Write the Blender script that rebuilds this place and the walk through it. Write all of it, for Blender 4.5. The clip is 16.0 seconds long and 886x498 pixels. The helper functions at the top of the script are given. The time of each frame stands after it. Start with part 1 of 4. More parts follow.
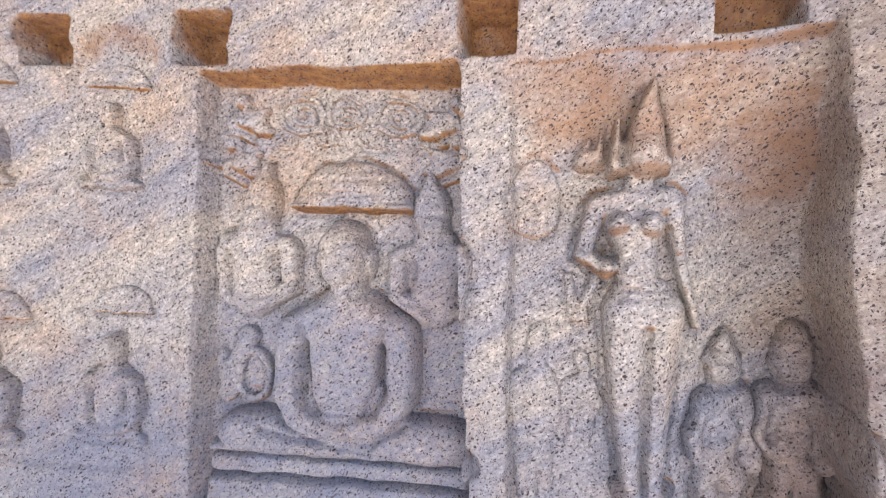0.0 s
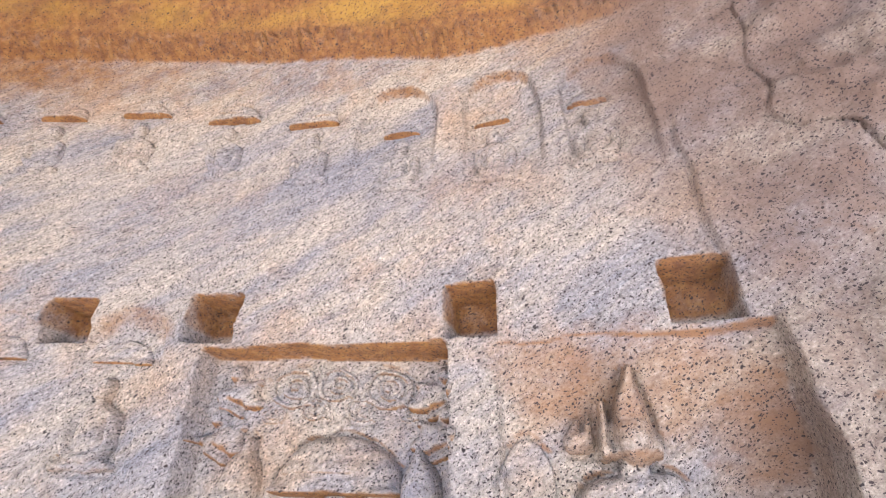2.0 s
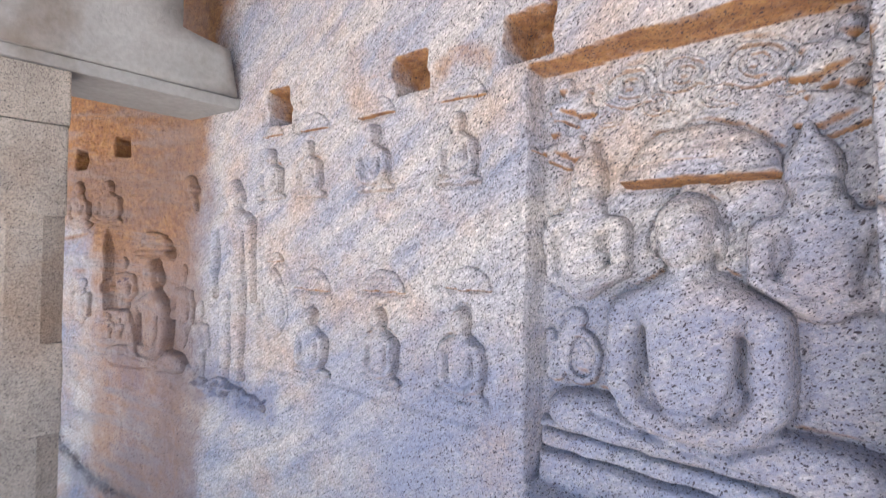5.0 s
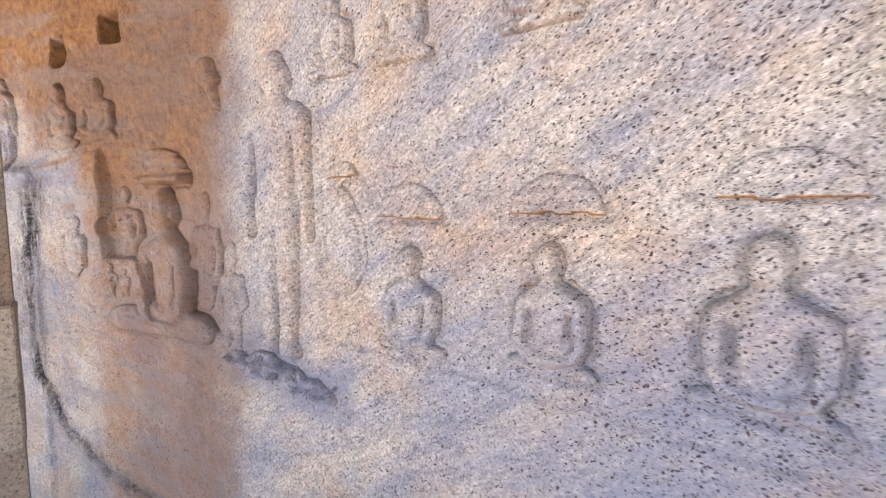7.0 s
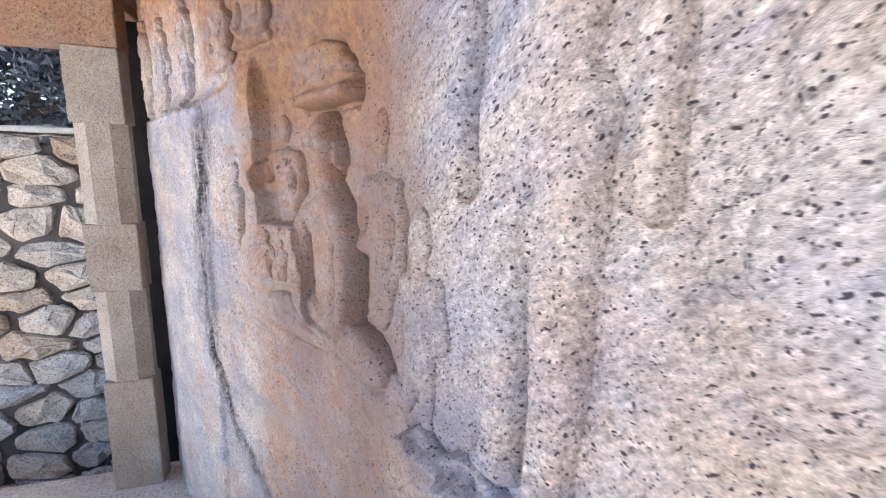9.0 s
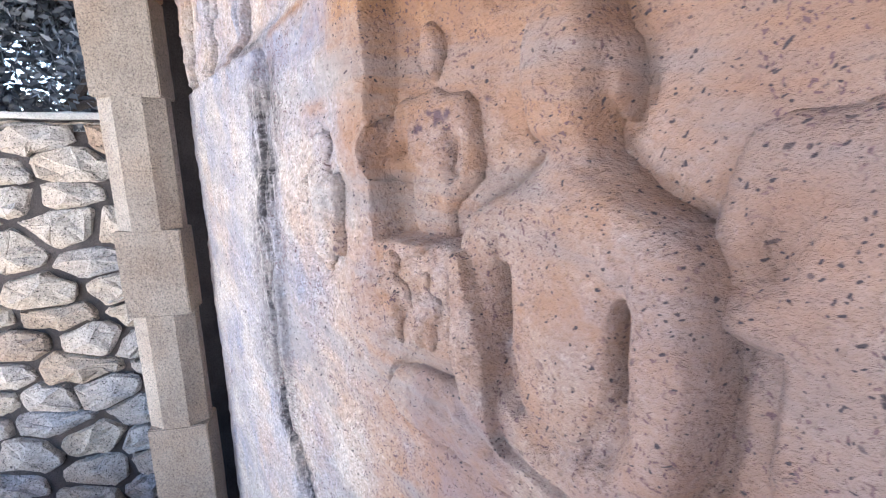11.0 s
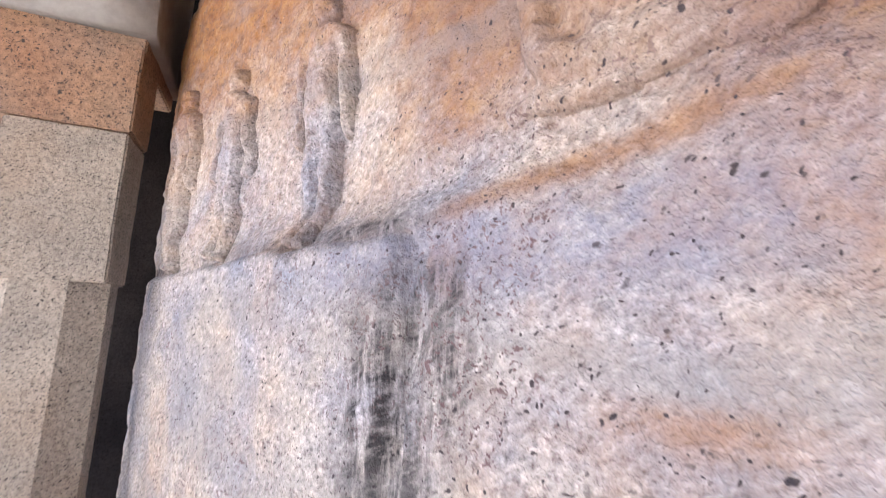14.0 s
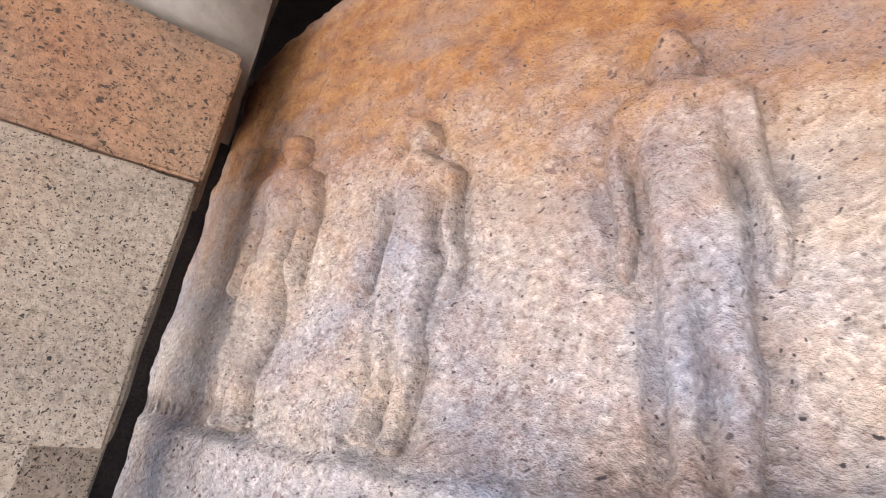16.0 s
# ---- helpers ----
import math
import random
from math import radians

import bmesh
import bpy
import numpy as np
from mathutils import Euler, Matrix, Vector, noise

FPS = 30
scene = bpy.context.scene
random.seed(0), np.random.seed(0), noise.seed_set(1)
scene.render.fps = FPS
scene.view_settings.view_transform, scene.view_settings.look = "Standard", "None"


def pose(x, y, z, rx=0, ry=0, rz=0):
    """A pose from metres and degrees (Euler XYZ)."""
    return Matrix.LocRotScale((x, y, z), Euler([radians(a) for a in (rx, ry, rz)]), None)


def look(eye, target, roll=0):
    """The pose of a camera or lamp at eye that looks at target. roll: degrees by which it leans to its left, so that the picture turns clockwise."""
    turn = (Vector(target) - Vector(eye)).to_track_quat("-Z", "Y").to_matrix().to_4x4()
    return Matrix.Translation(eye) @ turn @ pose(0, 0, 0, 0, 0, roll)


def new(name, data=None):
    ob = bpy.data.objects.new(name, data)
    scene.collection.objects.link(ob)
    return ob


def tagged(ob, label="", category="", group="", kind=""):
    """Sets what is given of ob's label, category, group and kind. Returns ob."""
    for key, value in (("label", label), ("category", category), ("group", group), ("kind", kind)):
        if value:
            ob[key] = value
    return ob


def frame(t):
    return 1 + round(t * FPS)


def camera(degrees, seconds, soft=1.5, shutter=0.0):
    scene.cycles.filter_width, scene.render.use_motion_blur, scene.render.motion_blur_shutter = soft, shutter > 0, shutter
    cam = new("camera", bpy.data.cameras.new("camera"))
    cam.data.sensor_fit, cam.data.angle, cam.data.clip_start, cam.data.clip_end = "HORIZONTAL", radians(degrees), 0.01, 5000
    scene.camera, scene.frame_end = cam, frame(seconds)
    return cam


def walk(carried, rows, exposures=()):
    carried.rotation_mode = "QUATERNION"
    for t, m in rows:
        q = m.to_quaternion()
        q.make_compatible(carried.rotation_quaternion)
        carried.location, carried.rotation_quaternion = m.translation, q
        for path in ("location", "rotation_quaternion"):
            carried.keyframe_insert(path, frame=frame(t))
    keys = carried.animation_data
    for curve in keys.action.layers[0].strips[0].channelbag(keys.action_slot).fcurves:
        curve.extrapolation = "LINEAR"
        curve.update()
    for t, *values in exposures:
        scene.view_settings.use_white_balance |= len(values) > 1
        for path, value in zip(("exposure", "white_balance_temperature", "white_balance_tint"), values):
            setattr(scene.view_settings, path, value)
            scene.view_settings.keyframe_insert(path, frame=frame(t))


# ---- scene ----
cam = camera(90.2, 16.0, soft=1.1, shutter=0.18)
PATH = [
    (0, (0.1404, 0.7199, 2.0233), (-0.1973, 2.2433, 2.0335), 2.0),
    (0.5, (0.1466, 0.7129, 2.0514), (-0.1966, 2.2207, 2.2565), 2.0),
    (1, (0.1544, 0.6981, 2.0927), (-0.1841, 2.1622, 2.5116), 2.2),
    (1.5, (0.163, 0.6763, 2.1193), (-0.1599, 2.0584, 2.7674), 1.8),
    (2, (0.1739, 0.6622, 2.1372), (-0.1326, 1.9929, 2.8907), 1.4),
    (2.5, (0.1661, 0.6388, 2.1427), (-0.1966, 1.9165, 2.9601), 3.1),
    (3, (0.1373, 0.6146, 2.1442), (-0.3877, 1.8127, 2.9936), 5.5),
    (3.5, (0.0944, 0.5998, 2.1294), (-0.6154, 1.6988, 2.9788), 3.4),
    (4, (0.0343, 0.6224, 2.0904), (-0.9212, 1.6474, 2.7768), 1.8),
    (4.5, (-0.0078, 0.6607, 2.0179), (-1.1021, 1.7285, 2.3244), 1.8),
    (5, (-0.0148, 0.6887, 1.9438), (-1.1435, 1.7659, 1.9555), 1.3),
    (5.2, (-0.0179, 0.7012, 1.9219), (-1.17, 1.7503, 1.8416), 0.9),
    (7.3, (-1.0007, 0.9734, 1.8034), (-2.1762, 1.9859, 1.6411), 0.7),
    (7.5, (-1.1162, 1.0374, 1.8065), (-2.3353, 1.996, 1.6372), 1.5),
    (8, (-1.3619, 1.1333, 1.7729), (-2.7425, 1.8283, 1.5569), 0.6),
    (8.5, (-1.5522, 1.1794, 1.7644), (-3.0038, 1.6887, 1.5046), 0.8),
    (8.7, (-1.6232, 1.1723, 1.7542), (-3.0802, 1.6606, 1.4851), 1.0),
    (10.8, (-2.4211, 1.0429, 1.709), (-3.9211, 1.3252, 1.3876), -1.5),
    (11, (-2.4398, 0.9914, 1.6988), (-3.9335, 1.3073, 1.3783), -0.9),
    (11.5, (-2.5561, 0.9095, 1.6942), (-4.049, 1.2301, 1.3775), 0.2),
    (12, (-2.7175, 0.8931, 1.7027), (-4.2058, 1.2745, 1.4297), -1.1),
    (12.5, (-2.8462, 0.8798, 1.7043), (-4.3321, 1.28, 1.45), -1.1),
    (13, (-2.9297, 0.833, 1.7043), (-4.4156, 1.2496, 1.4742), -1.1),
    (13.5, (-3.0256, 0.755, 1.769), (-4.5131, 1.2215, 1.8244), 0.2),
    (14, (-3.1192, 0.6825, 1.8478), (-4.5482, 1.2457, 2.12), 1.7),
    (14.5, (-3.2378, 0.6326, 1.9118), (-4.5614, 1.3151, 2.3751), 1.5),
    (15, (-3.3735, 0.5756, 1.9594), (-4.6613, 1.2714, 2.4999), 2.7),
    (15.5, (-3.5084, 0.4852, 1.9851), (-4.7908, 1.1825, 2.5342), 4.2),
    (16, (-3.6028, 0.3916, 1.9913), (-4.8672, 1.1115, 2.5553), 7.0),
]
walk(cam, [(t, look(eye, target, roll)) for t, eye, target, roll in PATH], [(0.0, 2.85, 6100, 11), (2.5, 2.9, 6050, 10), (3.5, 2.87, 5900, 9), (4.0, 2.8, 5750, 9), (4.5, 2.86, 5600, 8), (5.2, 2.96, 5550, 8), (7.3, 3.05, 6350, 11), (8.0, 3.1, 6050, 10), (11.0, 3.58, 5600, 9), (12.5, 3.5, 5550, 9), (14.5, 3.36, 6100, 13), (16.0, 3.35, 6200, 11)])

# ---- world, sun, exposure ----
world = bpy.data.worlds.new("world")
scene.world = world
world.use_nodes = True
wn = world.node_tree
sky = wn.nodes.new("ShaderNodeTexSky")
sky.sky_type = "NISHITA"
sky.sun_disc = False
sky.sun_elevation, sky.sun_rotation = radians(59), radians(215)
wn.links.new(sky.outputs[0], wn.nodes["Background"].inputs[0])
wn.nodes["Background"].inputs[1].default_value = 0.07
sun = new("sun", bpy.data.lights.new("sun", "SUN"))
sun.data.energy, sun.data.angle, sun.data.color = 5.0, radians(0.6), (1.0, 0.95, 0.88)
sun.matrix_world = look((0, 0, 0), (0.30, 0.42, -0.86))


# ---- materials ----
def nodes_of(name):
    m = bpy.data.materials.new(name)
    m.use_nodes = True
    return m, m.node_tree.nodes, m.node_tree.links, m.node_tree.nodes["Principled BSDF"]


def mapped(n, l, scale, rot=(0, 0, 0)):
    c = n.new("ShaderNodeTexCoord")
    mp = n.new("ShaderNodeMapping")
    mp.vector_type = "TEXTURE"
    mp.inputs["Scale"].default_value = [1 / k for k in scale]
    mp.inputs["Rotation"].default_value = [radians(a) for a in rot]
    l.new(c.outputs["Object"], mp.inputs["Vector"])
    return mp.outputs[0]


def noise_node(n, l, vec, scale, detail=4.0, rough=0.6):
    t = n.new("ShaderNodeTexNoise")
    t.inputs["Scale"].default_value, t.inputs["Detail"].default_value, t.inputs["Roughness"].default_value = scale, detail, rough
    l.new(vec, t.inputs["Vector"])
    return t.outputs["Fac"]


def ramp(n, l, fac, stops):
    r = n.new("ShaderNodeValToRGB")
    e = r.color_ramp.elements
    while len(e) < len(stops):
        e.new(0.5)
    for k, (p, c) in enumerate(stops):
        e[k].position = p
        e[k].color = (*c, 1) if isinstance(c, tuple) else (c, c, c, 1)
    l.new(fac, r.inputs[0])
    return r.outputs[0]


def mix(n, l, fac, a, b, mode="MIX"):
    m = n.new("ShaderNodeMix")
    m.data_type, m.blend_type = "RGBA", mode
    for sock, v in ((m.inputs[0], fac), (m.inputs[6], a), (m.inputs[7], b)):
        if isinstance(v, (int, float)):
            sock.default_value = v
        elif isinstance(v, tuple):
            sock.default_value = (*v, 1)
        else:
            l.new(v, sock)
    return m.outputs[2]


def bump(n, l, bsdf, height, strength, distance, normal=None):
    b = n.new("ShaderNodeBump")
    b.inputs["Strength"].default_value, b.inputs["Distance"].default_value = strength, distance
    l.new(height, b.inputs["Height"])
    if normal is not None:
        l.new(normal, b.inputs["Normal"])
    l.new(b.outputs[0], bsdf.inputs["Normal"])
    return b.outputs[0]


def specks(n, l, vec, scale, size, lo, hi, plenty=None):
    """Scattered dark mineral grains: 1 in a grain, 0 elsewhere."""
    v = n.new("ShaderNodeTexVoronoi")
    v.inputs["Scale"].default_value = scale
    v.inputs["Randomness"].default_value = 1.0
    l.new(vec, v.inputs["Vector"])
    body = ramp(n, l, v.outputs["Distance"], [(size * 0.7, 1.0), (size, 0.0)])
    pick = n.new("ShaderNodeSeparateColor")
    l.new(v.outputs["Color"], pick.inputs[0])
    chosen = pick.outputs[0]
    if plenty is not None:  # fewer grains where the stone holds less mica
        fewer = n.new("ShaderNodeMath")
        fewer.operation = "MULTIPLY_ADD"
        l.new(plenty, fewer.inputs[0])
        fewer.inputs[1].default_value, fewer.inputs[2].default_value = 0.42, -0.42
        total = n.new("ShaderNodeMath")
        l.new(chosen, total.inputs[0])
        l.new(fewer.outputs[0], total.inputs[1])
        chosen = total.outputs[0]
    some = ramp(n, l, chosen, [(lo, 0.0), (hi, 1.0)])
    return mix(n, l, 1.0, body, some, "MULTIPLY")


def make_carved_rock():
    m, n, l, bsdf = nodes_of("carved granite")
    streak = mapped(n, l, (1.0, 1.0, 4.5), (0, -33, 0))
    plain = mapped(n, l, (1, 1, 1))
    lined = n.new("ShaderNodeAttribute")
    lined.attribute_name = "streak"
    band = mix(n, l, lined.outputs["Fac"], noise_node(n, l, plain, 5.0, 6, 0.6), noise_node(n, l, streak, 2.0, 6, 0.66))
    col = ramp(n, l, band, [(0.30, (0.36, 0.37, 0.45)), (0.44, (0.54, 0.50, 0.52)), (0.56, (0.68, 0.60, 0.54)), (0.72, (0.78, 0.70, 0.62))])
    warm = noise_node(n, l, plain, 3.1, 5, 0.65)
    col = mix(n, l, ramp(n, l, warm, [(0.48, 0.0), (0.70, 0.75)]), col, (0.67, 0.46, 0.32))
    cool = noise_node(n, l, mapped(n, l, (1, 1, 2.0), (0, -33, 0)), 1.7, 4, 0.6)
    col = mix(n, l, ramp(n, l, cool, [(0.52, 0.0), (0.72, 0.45)]), col, (0.40, 0.42, 0.54))
    # quartz and feldspar grain
    grain = noise_node(n, l, mapped(n, l, (0.9, 1, 1.2), (0, -33, 0)), 120, 4, 0.75)
    col = mix(n, l, 0.9, col, ramp(n, l, grain, [(0.30, 0.28), (0.43, 0.86), (0.55, 1.14), (0.68, 1.8)]), "MULTIPLY")
    pits = noise_node(n, l, mapped(n, l, (0.9, 1, 1.2), (0, -33, 0)), 38, 5, 0.7)
    col = mix(n, l, 0.7, col, ramp(n, l, pits, [(0.32, 0.5), (0.44, 1.0)]), "MULTIPLY")
    comb = noise_node(n, l, mapped(n, l, (0.4, 1, 2.2), (0, -33, 0)), 46, 5, 0.75)
    many = n.new("ShaderNodeAttribute")
    many.attribute_name = "fleck"
    col = mix(n, l, mix(n, l, 1.0, lined.outputs["Color"], (0.75, 0.75, 0.75), "MULTIPLY"), col, ramp(n, l, comb, [(0.34, 0.55), (0.47, 0.95), (0.55, 1.08), (0.68, 1.35)]), "MULTIPLY")
    # blue of the rock itself, plus skylight painted into the great niche
    rock_and_sky_blue = n.new("ShaderNodeAttribute")
    rock_and_sky_blue.attribute_name = "rock_and_sky_blue"
    col = mix(n, l, mix(n, l, 1.0, rock_and_sky_blue.outputs["Color"], ramp(n, l, pits, [(0.3, 0.3), (0.6, 1.0)]), "MULTIPLY"), col, (0.30, 0.31, 0.43))
    # iron stain; on undersides and in the bay it also carries painted light
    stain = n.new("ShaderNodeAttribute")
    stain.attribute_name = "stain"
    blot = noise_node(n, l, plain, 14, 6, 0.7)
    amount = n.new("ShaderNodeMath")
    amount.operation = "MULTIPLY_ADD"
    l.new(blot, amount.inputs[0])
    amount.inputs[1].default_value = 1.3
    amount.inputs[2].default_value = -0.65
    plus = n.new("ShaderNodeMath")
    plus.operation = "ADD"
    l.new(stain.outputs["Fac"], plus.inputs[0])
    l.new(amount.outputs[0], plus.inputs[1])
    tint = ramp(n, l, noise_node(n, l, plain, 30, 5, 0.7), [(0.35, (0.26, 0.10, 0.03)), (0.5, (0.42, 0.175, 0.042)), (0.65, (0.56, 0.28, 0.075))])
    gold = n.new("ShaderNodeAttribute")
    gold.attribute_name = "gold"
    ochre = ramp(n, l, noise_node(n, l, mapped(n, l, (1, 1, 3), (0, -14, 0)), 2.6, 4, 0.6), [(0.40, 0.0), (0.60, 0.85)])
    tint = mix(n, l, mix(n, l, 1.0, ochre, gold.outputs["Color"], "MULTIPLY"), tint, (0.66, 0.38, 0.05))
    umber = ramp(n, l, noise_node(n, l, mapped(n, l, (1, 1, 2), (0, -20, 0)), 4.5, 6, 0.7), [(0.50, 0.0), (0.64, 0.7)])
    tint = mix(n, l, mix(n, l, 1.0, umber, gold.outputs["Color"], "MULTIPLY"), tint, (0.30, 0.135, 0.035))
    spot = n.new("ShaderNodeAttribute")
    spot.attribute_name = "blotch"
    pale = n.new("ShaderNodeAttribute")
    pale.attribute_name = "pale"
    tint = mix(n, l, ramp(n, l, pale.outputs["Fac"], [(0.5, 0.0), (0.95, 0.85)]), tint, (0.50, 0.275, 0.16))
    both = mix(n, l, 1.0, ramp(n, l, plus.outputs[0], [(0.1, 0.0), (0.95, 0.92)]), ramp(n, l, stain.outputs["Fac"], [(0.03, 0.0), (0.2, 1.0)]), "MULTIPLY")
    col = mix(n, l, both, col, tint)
    dark = n.new("ShaderNodeAttribute")
    dark.attribute_name = "lichen"
    fibre = noise_node(n, l, mapped(n, l, (1, 1, 0.12)), 60, 4, 0.7)
    lf = mix(n, l, 1.0, dark.outputs["Color"], ramp(n, l, fibre, [(0.36, 0.0), (0.52, 1.0)]), "MULTIPLY")
    col = mix(n, l, mix(n, l, 1.0, lf, ramp(n, l, comb, [(0.36, 1.4), (0.62, 0.5)]), "MULTIPLY"), col, (0.045, 0.04, 0.045))
    # grey weathering bands across the sheltered bay
    wash = ramp(n, l, noise_node(n, l, mapped(n, l, (0.7, 0.7, 4.0), (0, 6, 0)), 2.6, 5, 0.6), [(0.50, 0.0), (0.62, 0.6)])
    col = mix(n, l, mix(n, l, 1.0, wash, spot.outputs["Color"], "MULTIPLY"), col, (0.40, 0.37, 0.37))
    # brown of the rock, which also paints shade on the panel's far jamb
    brown_shade = n.new("ShaderNodeAttribute")
    brown_shade.attribute_name = "brown_shade"
    col = mix(n, l, mix(n, l, 1.0, brown_shade.outputs["Color"], ramp(n, l, warm, [(0.35, 0.4), (0.55, 1.0)]), "MULTIPLY"), col, (0.27, 0.185, 0.165))
    # biotite flecks, ragged and of several sizes
    bend = n.new("ShaderNodeTexNoise")
    bend.inputs["Scale"].default_value = 55
    bend.inputs["Detail"].default_value = 3
    l.new(plain, bend.inputs["Vector"])
    shift = n.new("ShaderNodeVectorMath")
    shift.operation = "MULTIPLY_ADD"
    l.new(bend.outputs["Color"], shift.inputs[0])
    shift.inputs[1].default_value = (0.022, 0.022, 0.022)
    l.new(mapped(n, l, (0.85, 1, 1.3), (0, -33, 0)), shift.inputs[2])
    for scale, size, lo, hi in ((190, 0.36, 0.50, 0.56), (105, 0.34, 0.54, 0.60), (62, 0.24, 0.74, 0.78), (34, 0.15, 0.90, 0.93)):
        grainy = specks(n, l, shift.outputs[0], scale, size, lo, hi, many.outputs["Fac"])
        col = mix(n, l, grainy, col, (0.07, 0.052, 0.06))
    # purple-brown crusts of lichen, ragged, in clusters
    crust = n.new("ShaderNodeVectorMath")
    crust.operation = "MULTIPLY_ADD"
    l.new(bend.outputs["Color"], crust.inputs[0])
    crust.inputs[1].default_value = (0.05, 0.05, 0.05)
    l.new(plain, crust.inputs[2])
    troop = ramp(n, l, noise_node(n, l, plain, 4.5, 3, 0.6), [(0.40, 0.0), (0.56, 1.0)])
    for scale, size, lo in ((48, 0.26, 0.86), (85, 0.34, 0.76), (150, 0.38, 0.58)):
        patch = mix(n, l, 1.0, specks(n, l, crust.outputs[0], scale, size, lo, lo + 0.05), mix(n, l, 1.0, troop, spot.outputs["Color"], "MULTIPLY"), "MULTIPLY")
        col = mix(n, l, patch, col, (0.19, 0.11, 0.115))
    purple = n.new("ShaderNodeAttribute")
    purple.attribute_name = "purple"
    col = mix(n, l, purple.outputs["Fac"], col, (0.14, 0.085, 0.105))
    # weathered granite gives back less than half of the light
    col = mix(n, l, 1.0, col, (0.68, 0.68, 0.68), "MULTIPLY")
    l.new(col, bsdf.inputs["Base Color"])
    bsdf.inputs["Roughness"].default_value = 0.85
    first = bump(n, l, bsdf, noise_node(n, l, plain, 36, 6, 0.72), 0.9, 0.014)
    bump(n, l, bsdf, grain, 0.8, 0.006, first)
    return m


def make_granite(name, a, b, speck, scale=1.0, tint=None, rough=0.006, gain=0.72):
    m, n, l, bsdf = nodes_of(name)
    plain = mapped(n, l, (scale, scale, scale))
    col = ramp(n, l, noise_node(n, l, plain, 5, 5, 0.6), [(0.35, a), (0.65, b)])
    if tint:
        col = mix(n, l, ramp(n, l, noise_node(n, l, plain, 2.3, 4, 0.6), [(0.45, 0.0), (0.7, 0.8)]), col, tint)
    grain = noise_node(n, l, plain, 130, 3, 0.7)
    col = mix(n, l, 0.8, col, ramp(n, l, grain, [(0.3, 0.5), (0.5, 1.0), (0.7, 1.3)]), "MULTIPLY")
    bend = n.new("ShaderNodeTexNoise")
    bend.inputs["Scale"].default_value = 90
    bend.inputs["Detail"].default_value = 3
    l.new(plain, bend.inputs["Vector"])
    shift = n.new("ShaderNodeVectorMath")
    shift.operation = "MULTIPLY_ADD"
    l.new(bend.outputs["Color"], shift.inputs[0])
    shift.inputs[1].default_value = (0.016, 0.016, 0.016)
    l.new(plain, shift.inputs[2])
    for k, size, lo in ((330, 0.36, 0.5), (190, 0.32, 0.62), (85, 0.22, 0.82)):
        col = mix(n, l, specks(n, l, shift.outputs[0], k, size, lo, lo + 0.08), col, speck)
    col = mix(n, l, 1.0, col, (gain, gain, gain), "MULTIPLY")
    l.new(col, bsdf.inputs["Base Color"])
    bsdf.inputs["Roughness"].default_value = 0.82
    bump(n, l, bsdf, noise_node(n, l, plain, 70 if rough < 0.01 else 30, 6, 0.75), 0.7, rough)
    return m


def make_plaster(name, a, b, stain):
    m, n, l, bsdf = nodes_of(name)
    plain = mapped(n, l, (1, 1, 1))
    col = ramp(n, l, noise_node(n, l, plain, 2.2, 6, 0.6), [(0.35, a), (0.65, b)])
    blot = noise_node(n, l, mapped(n, l, (2.2, 0.7, 0.9), (0, 0, 35)), 2.0, 6, 0.55)
    col = mix(n, l, ramp(n, l, blot, [(0.52, 0.0), (0.68, 0.8)]), col, stain)
    fine = noise_node(n, l, plain, 40, 5, 0.6)
    col = mix(n, l, 0.35, col, ramp(n, l, fine, [(0.35, 0.7), (0.6, 1.1)]), "MULTIPLY")
    col = mix(n, l, 1.0, col, (0.64, 0.64, 0.64), "MULTIPLY")
    l.new(col, bsdf.inputs["Base Color"])
    bsdf.inputs["Roughness"].default_value = 0.9
    bump(n, l, bsdf, noise_node(n, l, plain, 16, 6, 0.65), 0.4, 0.012)
    return m


ROCK = make_carved_rock()
PILLAR = make_granite("pillar granite", (0.43, 0.37, 0.31), (0.60, 0.51, 0.42), (0.05, 0.04, 0.04), 0.95, tint=(0.44, 0.31, 0.21), rough=0.012, gain=0.62)
CAPITAL = make_granite("weathered capital granite", (0.32, 0.22, 0.16), (0.42, 0.27, 0.17), (0.07, 0.05, 0.04), tint=(0.40, 0.165, 0.065), scale=0.7, rough=0.012)
PLASTER = make_plaster("grey lime plaster", (0.40, 0.38, 0.36), (0.52, 0.50, 0.48), (0.22, 0.16, 0.11))
CEILING = make_plaster("stained ceiling plaster", (0.34, 0.25, 0.18), (0.42, 0.32, 0.24), (0.15, 0.09, 0.05))
SUNLIT_TOP = make_granite("pale sunlit wall top", (0.55, 0.54, 0.52), (0.72, 0.71, 0.69), (0.3, 0.28, 0.26))
RUBBLE = make_granite("rubble stone", (0.42, 0.41, 0.40), (0.80, 0.76, 0.70), (0.05, 0.04, 0.04), 0.45, (0.36, 0.27, 0.19), 0.04, 0.68)
rn, rl = RUBBLE.node_tree.nodes, RUBBLE.node_tree.links
each = rn.new("ShaderNodeObjectInfo")
stone_hue = ramp(rn, rl, each.outputs["Random"], [(0.0, (0.80, 0.86, 0.98)), (0.4, (1.15, 1.12, 1.08)), (0.85, (1.1, 1.02, 0.9)), (1.0, (0.75, 0.62, 0.52))])
rb = rn["Principled BSDF"]
rl.new(mix(rn, rl, 1.0, rb.inputs["Base Color"].links[0].from_socket, stone_hue, "MULTIPLY"), rb.inputs["Base Color"])
MORTAR = make_granite("dark earth joint", (0.05, 0.042, 0.042), (0.11, 0.09, 0.085), (0.03, 0.03, 0.03), 0.8)
